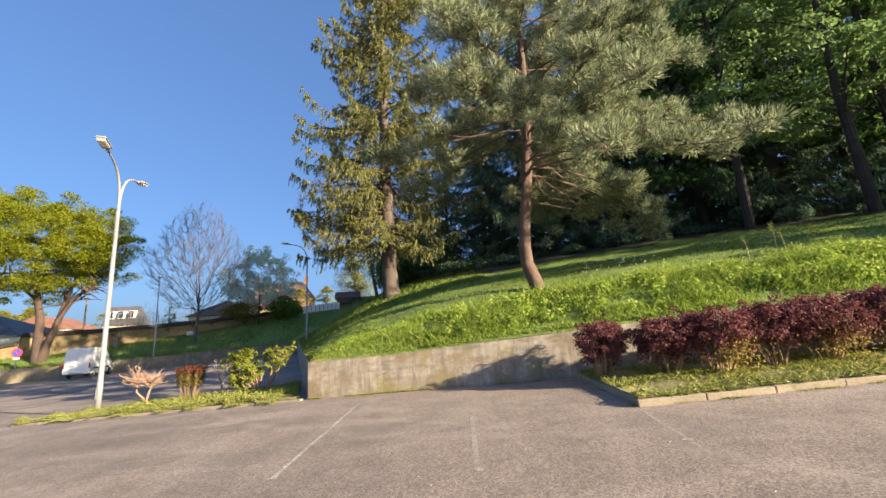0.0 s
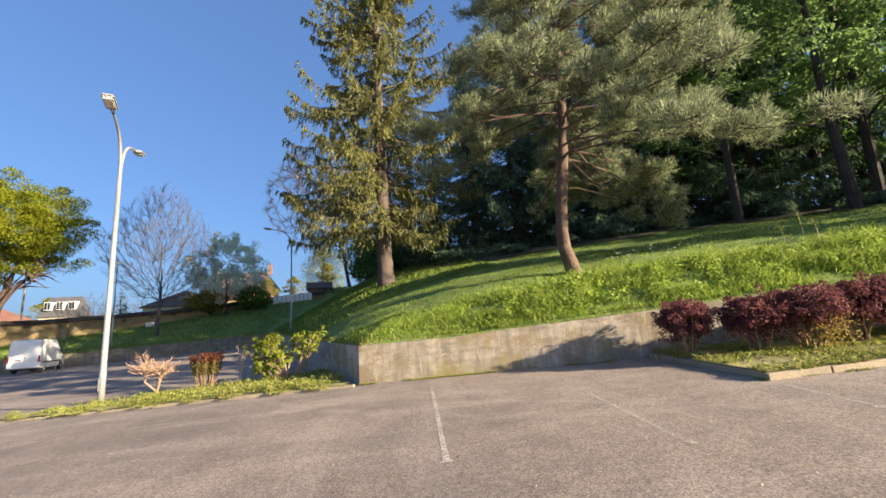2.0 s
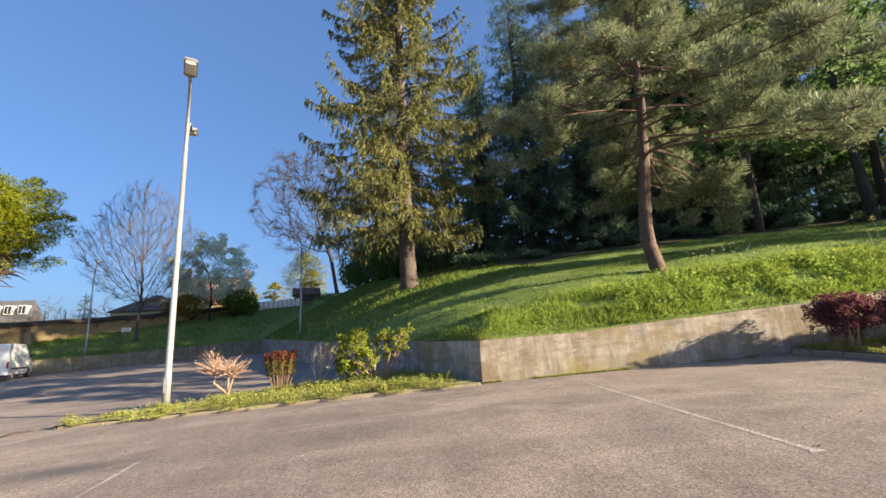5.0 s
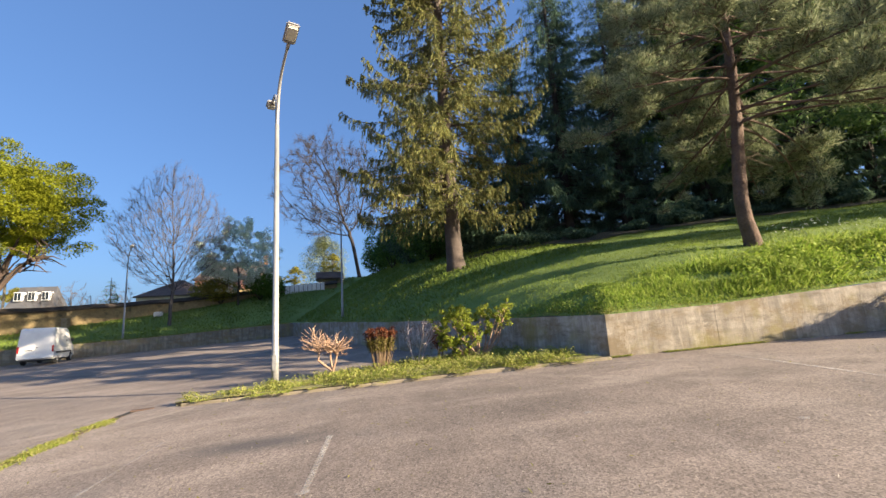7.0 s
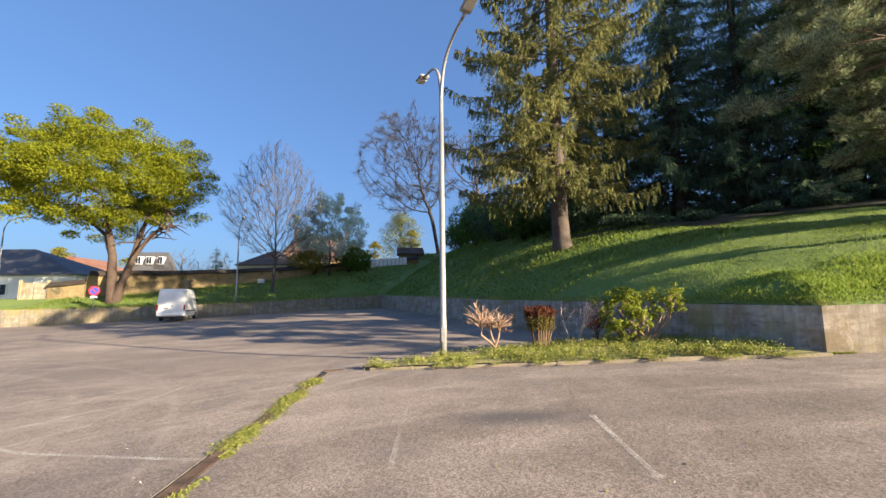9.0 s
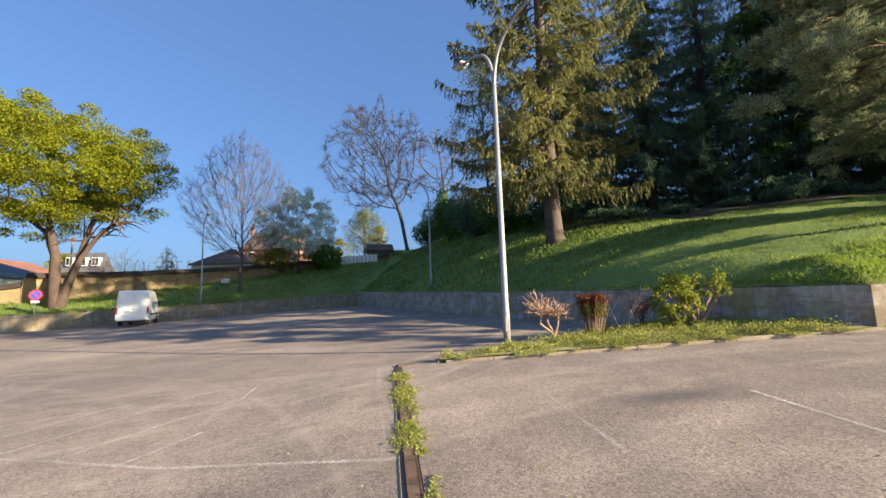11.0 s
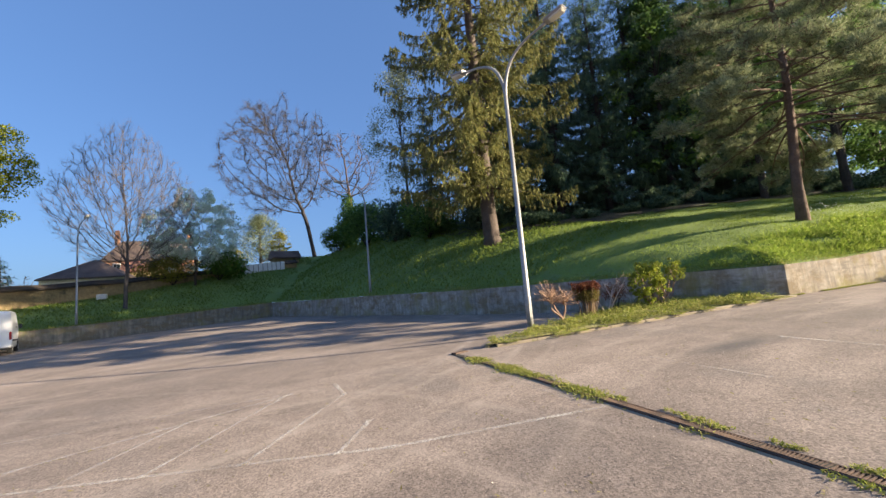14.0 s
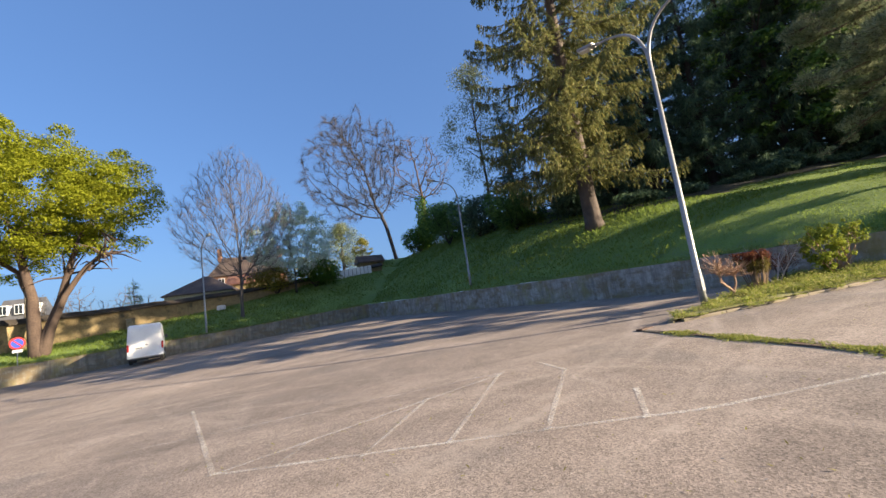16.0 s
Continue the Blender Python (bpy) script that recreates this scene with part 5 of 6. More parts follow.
def van(m):
    t = thing("white_van", "plain white panel van parked nose to the far wall", "van", m)
    W, L, Hh = 1.96, 4.8, 2.32
    prof = [(0, 0.38), (0, 1.0), (0.03, 1.6), (0.10, 2.22), (0.22, Hh), (2.9, Hh), (3.15, 2.22), (3.75, 1.42), (4.55, 1.12), (4.75, 0.95), (4.8, 0.45), (4.6, 0.32), (0.2, 0.32)]
    bm = bmesh.new()
    sides = []
    for s in (-1, 1):
        ring = []
        for y, z in prof:
            w = W / 2 * (1 - 0.11 * max(0, (z - 1.15) / 1.2)) * (1 - 0.10 * max(0, (y - 3.9) / 0.9))
            ring.append(bm.verts.new((s * w, y, z)))
        sides.append(ring)
    n = len(prof)
    for i in range(n):
        j = (i + 1) % n
        bm.faces.new((sides[0][i], sides[0][j], sides[1][j], sides[1][i]))
    bm.faces.new(sides[0])
    bm.faces.new(sides[1][::-1])
    bmesh.ops.recalc_face_normals(bm, faces=bm.faces)
    bmesh.ops.bevel(bm, geom=bm.edges[:], offset=0.05, segments=3, affect="EDGES")
    me = bpy.data.meshes.new("body")
    bm.to_mesh(me)
    bm.free()
    me.materials.append(VAN_W)
    part("body", me, t)
    for s in (-1, 1):
        d = part("rear_door", soft_box("rear_door", (0.80, 0.03, 1.55), VAN_W, 0.012, 2, Matrix.Translation((s * 0.42, -0.005, 1.30)) @ Matrix.Rotation(-0.035, 4, "X")), t)
        part("hinge", soft_box("hinge", (0.05, 0.04, 0.12), VAN_W, 0.008, 1, Matrix.Translation((s * 0.83, -0.01, 1.75))), d)
        part("tail_light", soft_box("tail_light", (0.11, 0.06, 0.42), RED_L, 0.015, 2, Matrix.Translation((s * 0.915, 0.0, 0.98))), t, "red tail light")
        part("door_window", soft_box("door_window", (0.03, 0.75, 0.48), GLASS_D, 0.01, 1, Matrix.Translation((s * 0.905, 3.05, 1.66)) @ Matrix.Rotation(s * -0.09, 4, "Y")), t, "dark side window")
        part("mirror", soft_box("mirror", (0.16, 0.10, 0.26), TRIM_D, 0.03, 2, Matrix.Translation((s * 1.07, 3.5, 1.5))), t, "black door mirror")
        part("side_moulding", soft_box("side_moulding", (0.03, 3.2, 0.10), TRIM_D, 0.01, 1, Matrix.Translation((s * 0.985, 2.1, 0.72))), t)
        for y in (0.95, 3.95):
            g = Geo()
            g.tube([(s * 0.74, y, 0.33), (s * 0.76, y, 0.33), (s * 0.93, y, 0.33), (s * 0.955, y, 0.33)], [0.29, 0.325, 0.325, 0.29], 24)
            w = part("wheel", g.mesh("wheel", RUBBER), t)
            g = Geo()
            g.tube([(s * 0.94, y, 0.33), (s * 0.965, y, 0.33)], [0.19, 0.17], 18)
            part("rim", g.mesh("rim", RIM), w)
    part("bumper", soft_box("bumper", (1.9, 0.16, 0.20), VAN_W, 0.04, 2, Matrix.Translation((0, -0.03, 0.48))), t)
    part("underbody", soft_box("underbody", (1.6, 4.2, 0.14), TRIM_D, 0.03, 1, Matrix.Translation((0, 2.4, 0.30))), t)
    part("number_plate", soft_box("number_plate", (0.50, 0.015, 0.11), PLATE, 0.004, 1, Matrix.Translation((-0.35, -0.03, 0.93))), t, "pale plate with dark bars")
    part("plate_bar", soft_box("plate_bar", (0.36, 0.006, 0.05), TRIM_D, 0.002, 1, Matrix.Translation((-0.35, -0.041, 0.93))), t)
    part("door_handle", soft_box("door_handle", (0.12, 0.04, 0.06), TRIM_D, 0.012, 1, Matrix.Translation((0.07, -0.03, 1.08))), t, "black door handle")
    part("windscreen", soft_box("windscreen", (1.5, 0.03, 0.85), GLASS_D, 0.01, 1, Matrix.Translation((0, 3.47, 1.82)) @ Matrix.Rotation(radians(36), 4, "X")), t, "dark windscreen")


vx, vy = -33.0, 37.6
van(Matrix.Translation((vx, vy, g1(vx, vy + 2) + 0.02)) @ Matrix.Rotation(radians(18.0), 4, "Z") @ Matrix.Diagonal((1.04, 1.02, 1.13, 1)))


# ---- no-parking sign ----
BLUE, RED, WHITE = plain("sign_blue", (0.03, 0.06, 0.35), 0.4), plain("sign_red", (0.5, 0.03, 0.03), 0.4), plain("sign_white", (0.8, 0.8, 0.78), 0.4)


def sign(x, y, zc):
    z0 = h1(x, y)
    t = thing("no_parking_sign", "round blue no-parking sign with red ring on a post", "road sign", Matrix.Translation((x, y, z0)) @ Matrix.Rotation(radians(25), 4, "Z"))
    h = zc - z0
    g = Geo()
    g.tube([(0, 0, -0.3), (0, 0, h + 0.35)], [0.035, 0.035], 10)
    part("post", g.mesh("post", GALV_DARK), t)
    for nm, r, d, m_ in (("ring", 0.42, 0.05, RED), ("disc", 0.32, 0.058, BLUE)):
        g = Geo()
        g.tube([(0, -0.035, h), (0, -0.035 - d + 0.03, h)], [r, r], 32)
        part(nm, g.mesh(nm, m_), t)
    part("bar", soft_box("bar", (0.66, 0.01, 0.075), RED, 0.003, 1, Matrix.Translation((0, -0.067, h)) @ Matrix.Rotation(radians(45), 4, "Y")), t)
    part("plate", soft_box("plate", (0.52, 0.02, 0.20), WHITE, 0.008, 1, Matrix.Translation((0, -0.045, h - 0.56))), t, "small white plate")


sign(-42.3, 41.35, 2.5)


# ---- old boundary wall and houses ----
OCHRE = rough_mat("ochre_rubble_wall", (0.17, 0.125, 0.062), (0.27, 0.205, 0.105), 0.5, 6, 0.95, 0.8, 0.05, spots=(0.10, 0.085, 0.05))
COPING = rough_mat("dark_coping_tiles", (0.022, 0.018, 0.015), (0.055, 0.042, 0.032), 1.0, 9, 0.9, 0.8, 0.04)
SLATE = rough_mat("slate_roof", (0.06, 0.06, 0.064), (0.095, 0.095, 0.10), 0.7, 12, 0.6, 0.5, 0.03)
TILE = rough_mat("red_tile_roof", (0.16, 0.07, 0.045), (0.25, 0.12, 0.075), 0.7, 10, 0.85, 0.7, 0.04)
BROWN_TILE = rough_mat("brown_tile_roof", (0.06, 0.042, 0.035), (0.11, 0.08, 0.065), 0.7, 10, 0.85, 0.7, 0.04)
RENDER_W = rough_mat("white_render", (0.60, 0.60, 0.60), (0.72, 0.71, 0.69), 0.6, 8, 0.9, 0.2, 0.01)
RENDER_C = rough_mat("cream_render", (0.50, 0.43, 0.31), (0.62, 0.54, 0.40), 0.6, 8, 0.9, 0.2, 0.01)
BRICK = rough_mat("red_brick", (0.20, 0.10, 0.06), (0.30, 0.16, 0.10), 1.2, 14, 0.9, 0.5, 0.02)
FRAME_W = plain("white_window_frame", (0.75, 0.75, 0.73), 0.5)


def boundary_wall():
    t = thing("wall_boundary", "old ochre rubble boundary wall with dark tiled coping", "wall", kind="structure")
    pts = [(-49.6, 44.9, 3.2), (-46.6, 45.6, 3.6), (-46.4, 45.7, 4.4), (-38.4, 49.7, 4.65), (-30.0, 53.7, 5.35), (-22.0, 57.6, 6.2), (-14.0, 61.5, 7.4)]
    for (x0, y0, z0), (x1, y1, z1) in zip(pts, pts[1:]):
        d = Vector((x1 - x0, y1 - y0))
        n = max(1, round(d.length / 1.6))
        nrm = Vector((-d.y, d.x)).normalized() * 0.25
        for i in range(n):
            g, c = Geo(), Geo()
            A = []
            for f in (i / n, (i + 1) / n):
                p = Vector((x0, y0)) + d * f
                z = z0 + (z1 - z0) * f + 0.10 * noise.noise((p.x, p.y, 0))
                zb = h1(p.x, p.y) - 0.6
                A.append([(p - nrm, zb), (p - nrm, z), (p + nrm, z), (p + nrm, zb)])
                e = nrm * 1.9
                c.v += [(*(p - e), z - 0.10), (*p, z + 0.26), (*(p + e), z - 0.10), (*(p - e), z - 0.24), (*(p + e), z - 0.24)]
            g.v = [(*q, z) for ring in A for q, z in ring]
            g.f = [(0, 1, 5, 4), (1, 2, 6, 5), (2, 3, 7, 6), (3, 0, 4, 7), (3, 2, 1, 0), (4, 5, 6, 7)]
            c.f = [(0, 1, 6, 5), (1, 2, 7, 6), (3, 0, 5, 8), (2, 4, 9, 7), (4, 3, 8, 9)]
            part("wall_length", g.mesh("wall_length", OCHRE), t)
            part("coping", c.mesh("coping", COPING), t, "dark coping tiles")


boundary_wall()
gate = thing("gate_panel", "weathered whitish solid gate beside the ochre wall", "gate", Matrix.Translation((-50.75, 44.65, h1(-50.75, 44.65))) @ Matrix.Rotation(radians(13), 4, "Z"))
for k, w in ((-0.62, 0.95), (0.42, 1.0)):
    part("leaf", soft_box("leaf", (w, 0.08, 1.75), CONCRETE, 0.02, 1, Matrix.Translation((k, 0, 0.75))), gate)
for k in (-1.2, 1.05):
    part("gate_post", soft_box("gate_post", (0.24, 0.26, 2.1), KERB, 0.03, 1, Matrix.Translation((k, 0, 0.85))), gate)


def house(name, label, x, y, z, w, d, h, rise, yaw, wall_m, roof_m, hip=0.0, windows=(), chimneys=(), over=0.3):
    """w along the ridge. windows: (wall x, height, wide, high) on the front; chimneys: (x, height, material)."""
    t = thing(name, label, "house", Matrix.Translation((x, y, z)) @ Matrix.Rotation(radians(yaw), 4, "Z"))
    g = Geo()
    g.box((0, 0, h / 2 - 1.5), (w, d, h + 3))
    if not hip:
        n0 = len(g.v)
        for s in (-1, 1):
            g.v += [(s * w / 2, -d / 2, h), (s * w / 2, d / 2, h), (s * w / 2, 0, h + rise)]
        g.f += [(n0, n0 + 1, n0 + 2), (n0 + 3, n0 + 4, n0 + 5)]
    part("wall", g.mesh("wall", wall_m), t)
    r = Geo()
    W, D = w / 2 + over, d / 2 + over
    r.v = [(-W, -D, h - 0.1), (W, -D, h - 0.1), (W, D, h - 0.1), (-W, D, h - 0.1), (-W + hip, 0, h + rise + 0.1), (W - hip, 0, h + rise + 0.1),
           (-W, -D, h - 0.25), (W, -D, h - 0.25), (W, D, h - 0.25), (-W, D, h - 0.25)]
    r.f = [(0, 1, 5, 4), (2, 3, 4, 5), (3, 0, 4), (1, 2, 5), (0, 6, 7, 1), (1, 7, 8, 2), (2, 8, 9, 3), (3, 9, 6, 0), (6, 9, 8, 7)]
    roof = part("roof", r.mesh("roof", roof_m), t)
    for wx, wz, ww, wh in windows:
        deep = 0.12 if wz < h else 2.0
        f = part("window", soft_box("window", (ww, deep, wh), FRAME_W, 0.02, 1, Matrix.Translation((wx, -d / 2 - 0.09 + deep / 2, wz))), t, "white framed window")
        for s in (-1, 1):
            part("pane", soft_box("pane", (ww * 0.4, 0.03, wh * 0.86), GLASS_D, 0.005, 1, Matrix.Translation((wx + s * ww * 0.23, -d / 2 - 0.09, wz))), f)
    for cx, ch, cm in chimneys:
        c = part("chimney", soft_box("chimney", (0.7, 0.5, ch), cm, 0.03, 1, Matrix.Translation((cx, 0, h + rise + ch / 2 - 0.6))), roof)
        part("chimney_pot", soft_box("chimney_pot", (0.6, 0.3, 0.35), TILE, 0.03, 1, Matrix.Translation((cx, 0, h + rise + ch - 0.45))), roof)
    return t


house("white_building", "long white building with dark hipped slate roof beside the car park", -66.2, 57.0, 0.5, 24, 8, 4.5, 3.3, 0, RENDER_W, SLATE, hip=9.0, windows=((7.5, 2.6, 1.6, 1.4), (3.5, 2.6, 1.6, 1.4), (-0.5, 2.6, 1.6, 1.4)))
house("gabled_house", "white gabled house with red tiled roof beyond the wall", -72.7, 77.0, 1.6, 8, 10.0, 5.5, 2.1, 96, RENDER_W, TILE)
house("mansard_house", "cream house with grey mansard roof and white dormers", -74.7, 97.0, 3.0, 7.4, 4.0, 5.7, 4.0, 6, RENDER_C, SLATE, hip=1.0, windows=((-2.2, 7.8, 1.2, 1.7), (0, 7.8, 1.2, 1.7), (2.2, 7.8, 1.2, 1.7), (-2.2, 3.6, 1.0, 1.6), (2.2, 3.6, 1.0, 1.6)))
house("brown_roofed_house", "low house with brown pyramid roof behind the boundary wall", -38.5, 73.0, 3.2, 8.4, 8.4, 4.2, 2.5, 0, RENDER_C, BROWN_TILE, hip=4.2)
house("brick_house", "brick house with dark hipped roof and tall chimneys", -35.0, 88.0, 5.0, 12.5, 7.0, 6.4, 3.4, 4, BRICK, BROWN_TILE, hip=2.2, windows=((-4.4, 5.0, 1.0, 1.6), (-1.6, 5.0, 1.0, 1.6), (1.4, 5.0, 1.0, 1.6), (4.2, 5.0, 1.0, 1.6)), chimneys=((-5.0, 2.2, BRICK), (5.2, 1.8, BRICK)))
house("tiled_house", "low house with red tiled roof behind the brown roof", -33.0, 79.0, 4.2, 7.0, 6.0, 4.6, 1.5, 0, OCHRE, TILE)


def picket_fence(a, b, label):
    t = thing("board_fence", label, "fence")
    a, b = Vector(a), Vector(b)
    n = int((b - a).length / 0.55)
    ang = math.atan2(b.y - a.y, b.x - a.x)
    me = soft_box("board", (0.5, 0.04, 1.1), FRAME_W, 0.01, 1)
    for i in range(n):
        p = a.lerp(b, (i + 0.5) / n)
        part("board", me, t, m=Matrix.Translation((p.x, p.y, h1(p.x, p.y) + 0.45)) @ Matrix.Rotation(ang, 4, "Z"))


picket_fence((-20.0, 57.9), (-15.4, 60.2), "whitish board fence at the top of the grass")
house("garden_shed", "small dark garden shed behind the fence", -15.2, 64.5, h1(-15.2, 64.5) - 0.9, 3.2, 2.4, 1.3, 0.8, 10, OCHRE, BROWN_TILE)

# small things by the boundary wall
box = thing("meter_box", "small grey concrete post beside the boundary wall", "post", at_h(-38.4, 48.7))
part("post", soft_box("post", (0.55, 0.4, 1.0), KERB, 0.03, 1, Matrix.Translation((0, 0, 0.4))), box)
part("cap", soft_box("cap", (0.65, 0.5, 0.10), KERB, 0.02, 1, Matrix.Translation((0, 0, 0.95))), box)
block = thing("white_block", "small white block lying at the foot of the boundary wall", "block", at_h(-31.6, 51.6))
part("block", soft_box("block", (0.75, 0.5, 0.5), RENDER_W, 0.06, 2, Matrix.Translation((0, 0, 0.22))), block)

# utility pole
g = Geo()
g.tube([(0, 0, -1), (0, 0, 9)], [0.16, 0.11], 10)
t = thing("utility_pole", "thin grey concrete utility pole beyond the wall", "utility pole", (-54.0, 62.0, 1.6))
part("pole", g.mesh("pole", KERB), t)
part("crossbar", soft_box("crossbar", (1.2, 0.1, 0.1), GALV_DARK, 0.01, 1, Matrix.Translation((0, 0, 8.6))), t)

# far trees beyond the boundary wall
far_t = leafy("far_tree", "distant brownish tree just coming into leaf", (-84.0, 84.0, 2.0), 10.0, 3.8, L_AUT, BARK_GREY, 81, clear=0.3, n=80, per=90, size=0.15, clump=0.9)
tagged(far_t, group="distant trees beyond the boundary wall")
for x, y, z, s in ((-22.5, 78.0, 7.0, 0.5), (-15.5, 72.0, 8.6, 0.45), (-24.5, 70.0, 6.2, 0.45), (-88, 110, 3, 1.1), (-102, 95, 2, 1.1)):
    copy_thing(far_t, Matrix.Translation((x, y, z)) @ Matrix.Rotation(x, 4, "Z") @ Matrix.Scale(s, 4))
leafy("far_blossom_tree", "distant pale green spring tree on the skyline", (-18.3, 84.0, 8.0), 10.0, 4.2, L_PALE, BARK_GREY, 82, clear=0.2, n=90, per=180, size=0.11, clump=1.5, flat=0.8)
leafy("skyline_tree", "tall thin tree with sparse fresh leaves behind the dark spruce", at_h(-3.6, 45.0), 18.5, 3.8, L_PALE, BARK_DARK, 83, clear=0.3, n=80, per=120, size=0.095, trunk=0.15, clump=1.3, flat=0.8)
FAR = (380, 0.45, 0.1, 0.026, 0.25, 0.15, 2)
far_b = bare_tree("far_bare_tree", "distant brown leafless tree beyond the boundary wall", (-56.5, 78.0, 3.0), 8.4, FAR, BARK_GREY, 86, spread=3.4)
tagged(far_b, group="distant leafless trees")
for x, y, z, sc in ((-61.5, 80.0, 3.0, 0.95), (-51.5, 77.0, 3.0, 0.9), (-66.0, 92.0, 3.0, 1.05), (-55.0, 92.0, 3.0, 1.1), (-80.0, 104.0, 3.0, 1.0)):
    copy_thing(far_b, Matrix.Translation((x, y, z)) @ Matrix.Rotation(x, 4, "Z") @ Matrix.Scale(sc, 4))
spruce("small_conifer", "small distant dark conifer beyond the wall", (-46.7, 70.0, 3.6), 6.9, 2.0, L_YEW, 84, clear=0.5, dense=1.0, bark=BARK_DARK)


# ---- grass and weeds ----
def blades(rng, X, Y, Z, length, width, lean=0.35):
    n = len(X)
    D = unit(rng.normal(0, lean, (n, 3)) * [1, 1, 0] + [0, 0, 1])
    W = unit(np.cross(D, rng.normal(size=(n, 3))))
    L = (length * rng.uniform(0.55, 1.25, n))[:, None] / 2
    P = np.stack([X, Y, Z - 0.01], 1)
    tip = P + D * L * 2 + np.stack([rng.normal(0, 0.25, n), rng.normal(0, 0.25, n), np.zeros(n)], 1) * L
    mid = P + D * L * 0.9
    w = W * (width * rng.uniform(0.6, 1.2, (n, 1)))
    return np.stack([P - w * 0.4, mid - w, tip, mid + w], 1)


def patch(rng, x, y, k=1.0):
    return np.array([noise.noise((a * k, b * k, 2.0)) for a, b in zip(x, y)])


rng = np.random.default_rng(90)


def slope_z(X, Y):
    Z = H(X, Y)
    k = np.minimum(1.0, np.abs(np.minimum(off(CORNER, FRONT_END, X, Y), 5)) / 2)
    return Z + k * np.array([0.10 * noise.noise((a * 0.5, b * 0.5, 0)) + 0.05 * noise.noise((a * 1.6, b * 1.6, 3)) for a, b in zip(X, Y)])


def behind(X, Y, gap=0.15):
    return (off(CORNER, FRONT_END, X, Y) > gap) & (np.maximum(-off(CORNER, NOTCH, X, Y), -off(NOTCH, FAR_END, X, Y)) > gap)


# lush tall grass above the front wall
n = 60000
s = rng.uniform(-4.2, 20, n)
dd = 0.12 + rng.beta(1.0, 2.4, n) * 3.5
ux, uy = np.array(FRONT_END) - np.array(CORNER)
ul = math.hypot(ux, uy)
X, Y = CORNER[0] + ux / ul * s - uy / ul * dd, CORNER[1] + uy / ul * s + ux / ul * dd
pt = patch(rng, X, Y, 0.9)
ok = behind(X, Y) & (pt + rng.normal(0, 0.15, n) > -0.22)
X, Y, pt, dd, grown = X[ok], Y[ok], pt[ok], dd[ok], 0.30 + 0.70 * smooth(0.4, 4.5, s[ok])
thing("tall_grass", "lush bright green tall grass above the wall", "grass", kind="stuff", data=quads("tall_grass", blades(rng, X, Y, slope_z(X, Y), (0.24 + 0.36 * np.clip(pt + 0.3, 0, 1)) * np.clip(dd / 0.7, 0.4, 1) * grown, 0.010, 0.9), G_TALL))
# shorter grass over the near slope
n = 110000
X, Y = rng.uniform(-10, 24, n), 8 + rng.beta(1.1, 1.7, n) * 26
ok = behind(X, Y) & ~np.array([in_poly(WOOD, a, b - 0.6) for a, b in zip(X, Y)])
X, Y = X[ok], Y[ok]
pt = patch(rng, X, Y, 0.5)
thing("slope_grass", "short green grass on the slope", "grass", kind="stuff", data=quads("slope_grass", blades(rng, X, Y, slope_z(X, Y), 0.07 + 0.07 * np.clip(pt + 0.3, 0, 1), 0.011, 0.5), G_SHORT))
n = 110000
X, Y = rng.uniform(-48, 2, n), rng.uniform(20, 68, n)
ok = behind(X, Y) & (Y < 62 + 0.4 * (X + 10)) | ((X > -16) & behind(X, Y))
X, Y = X[ok], Y[ok]
pt = patch(rng, X, Y, 0.35)
thing("far_grass", "short green grass behind the far walls", "grass", kind="stuff", data=quads("far_grass", blades(rng, X, Y, H(X, Y), 0.16 + 0.2 * np.clip(pt + 0.2, 0, 1), 0.035, 0.5), G_SHORT))


def scatter(poly, n, seed):
    r = np.random.default_rng(seed)
    xs, ys = [p[0] for p in poly], [p[1] for p in poly]
    X, Y = r.uniform(min(xs), min(max(xs), 16), n), r.uniform(min(ys), max(ys), n)
    ok = np.array([in_poly(poly, a, b) for a, b in zip(X, Y)])
    return X[ok], Y[ok]


def litter(rng, X, Y, Z, size, stand=0.5):
    n = len(X)
    N = unit(rng.normal(0, stand, (n, 3)) + [0, 0, 1])
    U = unit(np.cross(N, rng.normal(size=(n, 3))))
    s = size * rng.uniform(0.5, 1.4, (n, 1))
    return rhombi(np.stack([X, Y, Z], 1), U * s, np.cross(N, U) * s * 0.2)


X, Y = scatter(ISLAND, 60000, 91)
w = patch(rng, X, Y, 1.3)
ok = w + rng.normal(0, 0.2, len(X)) > -0.2
X, Y = X[ok], Y[ok]
Z = np.array([g1(a, b) + 0.12 + 0.05 * noise.noise((a * 1.7, b * 1.7, 0)) for a, b in zip(X, Y)]) + rng.uniform(0, 0.06, len(X))
thing("cut_grass", "pale yellow-green cut grass strewn under the hedge", "grass", kind="stuff", data=quads("cut_grass", litter(rng, X, Y, Z, 0.05, 0.7), G_CUT))
n = 5200
f = rng.random(n) ** 1.5
X, Y = 2.75 + 13.5 * f, 6.66 - 0.0481 * 13.5 * f + rng.normal(0.02, 0.09, n)
ok = patch(rng, X, Y, 1.5) + rng.normal(0, 0.1, n) > 0.0
X, Y = X[ok], Y[ok]
on = (Y > 6.62 - 0.0481 * (X - 2.8)) & (X > 2.82)
thing("kerb_clippings", "grass clippings strewn over the kerb of the hedge bed", "grass", kind="stuff", data=quads("kerb_clippings", litter(rng, X, Y, G(X, Y) + np.where(on, 0.115, 0.012), 0.04, 0.4), G_CUT))
X, Y = scatter(STRIP, 42000, 92)
w = patch(rng, X, Y, 1.1)
ok = w + rng.normal(0, 0.2, len(X)) > -0.25
X, Y, w = X[ok], Y[ok], w[ok]
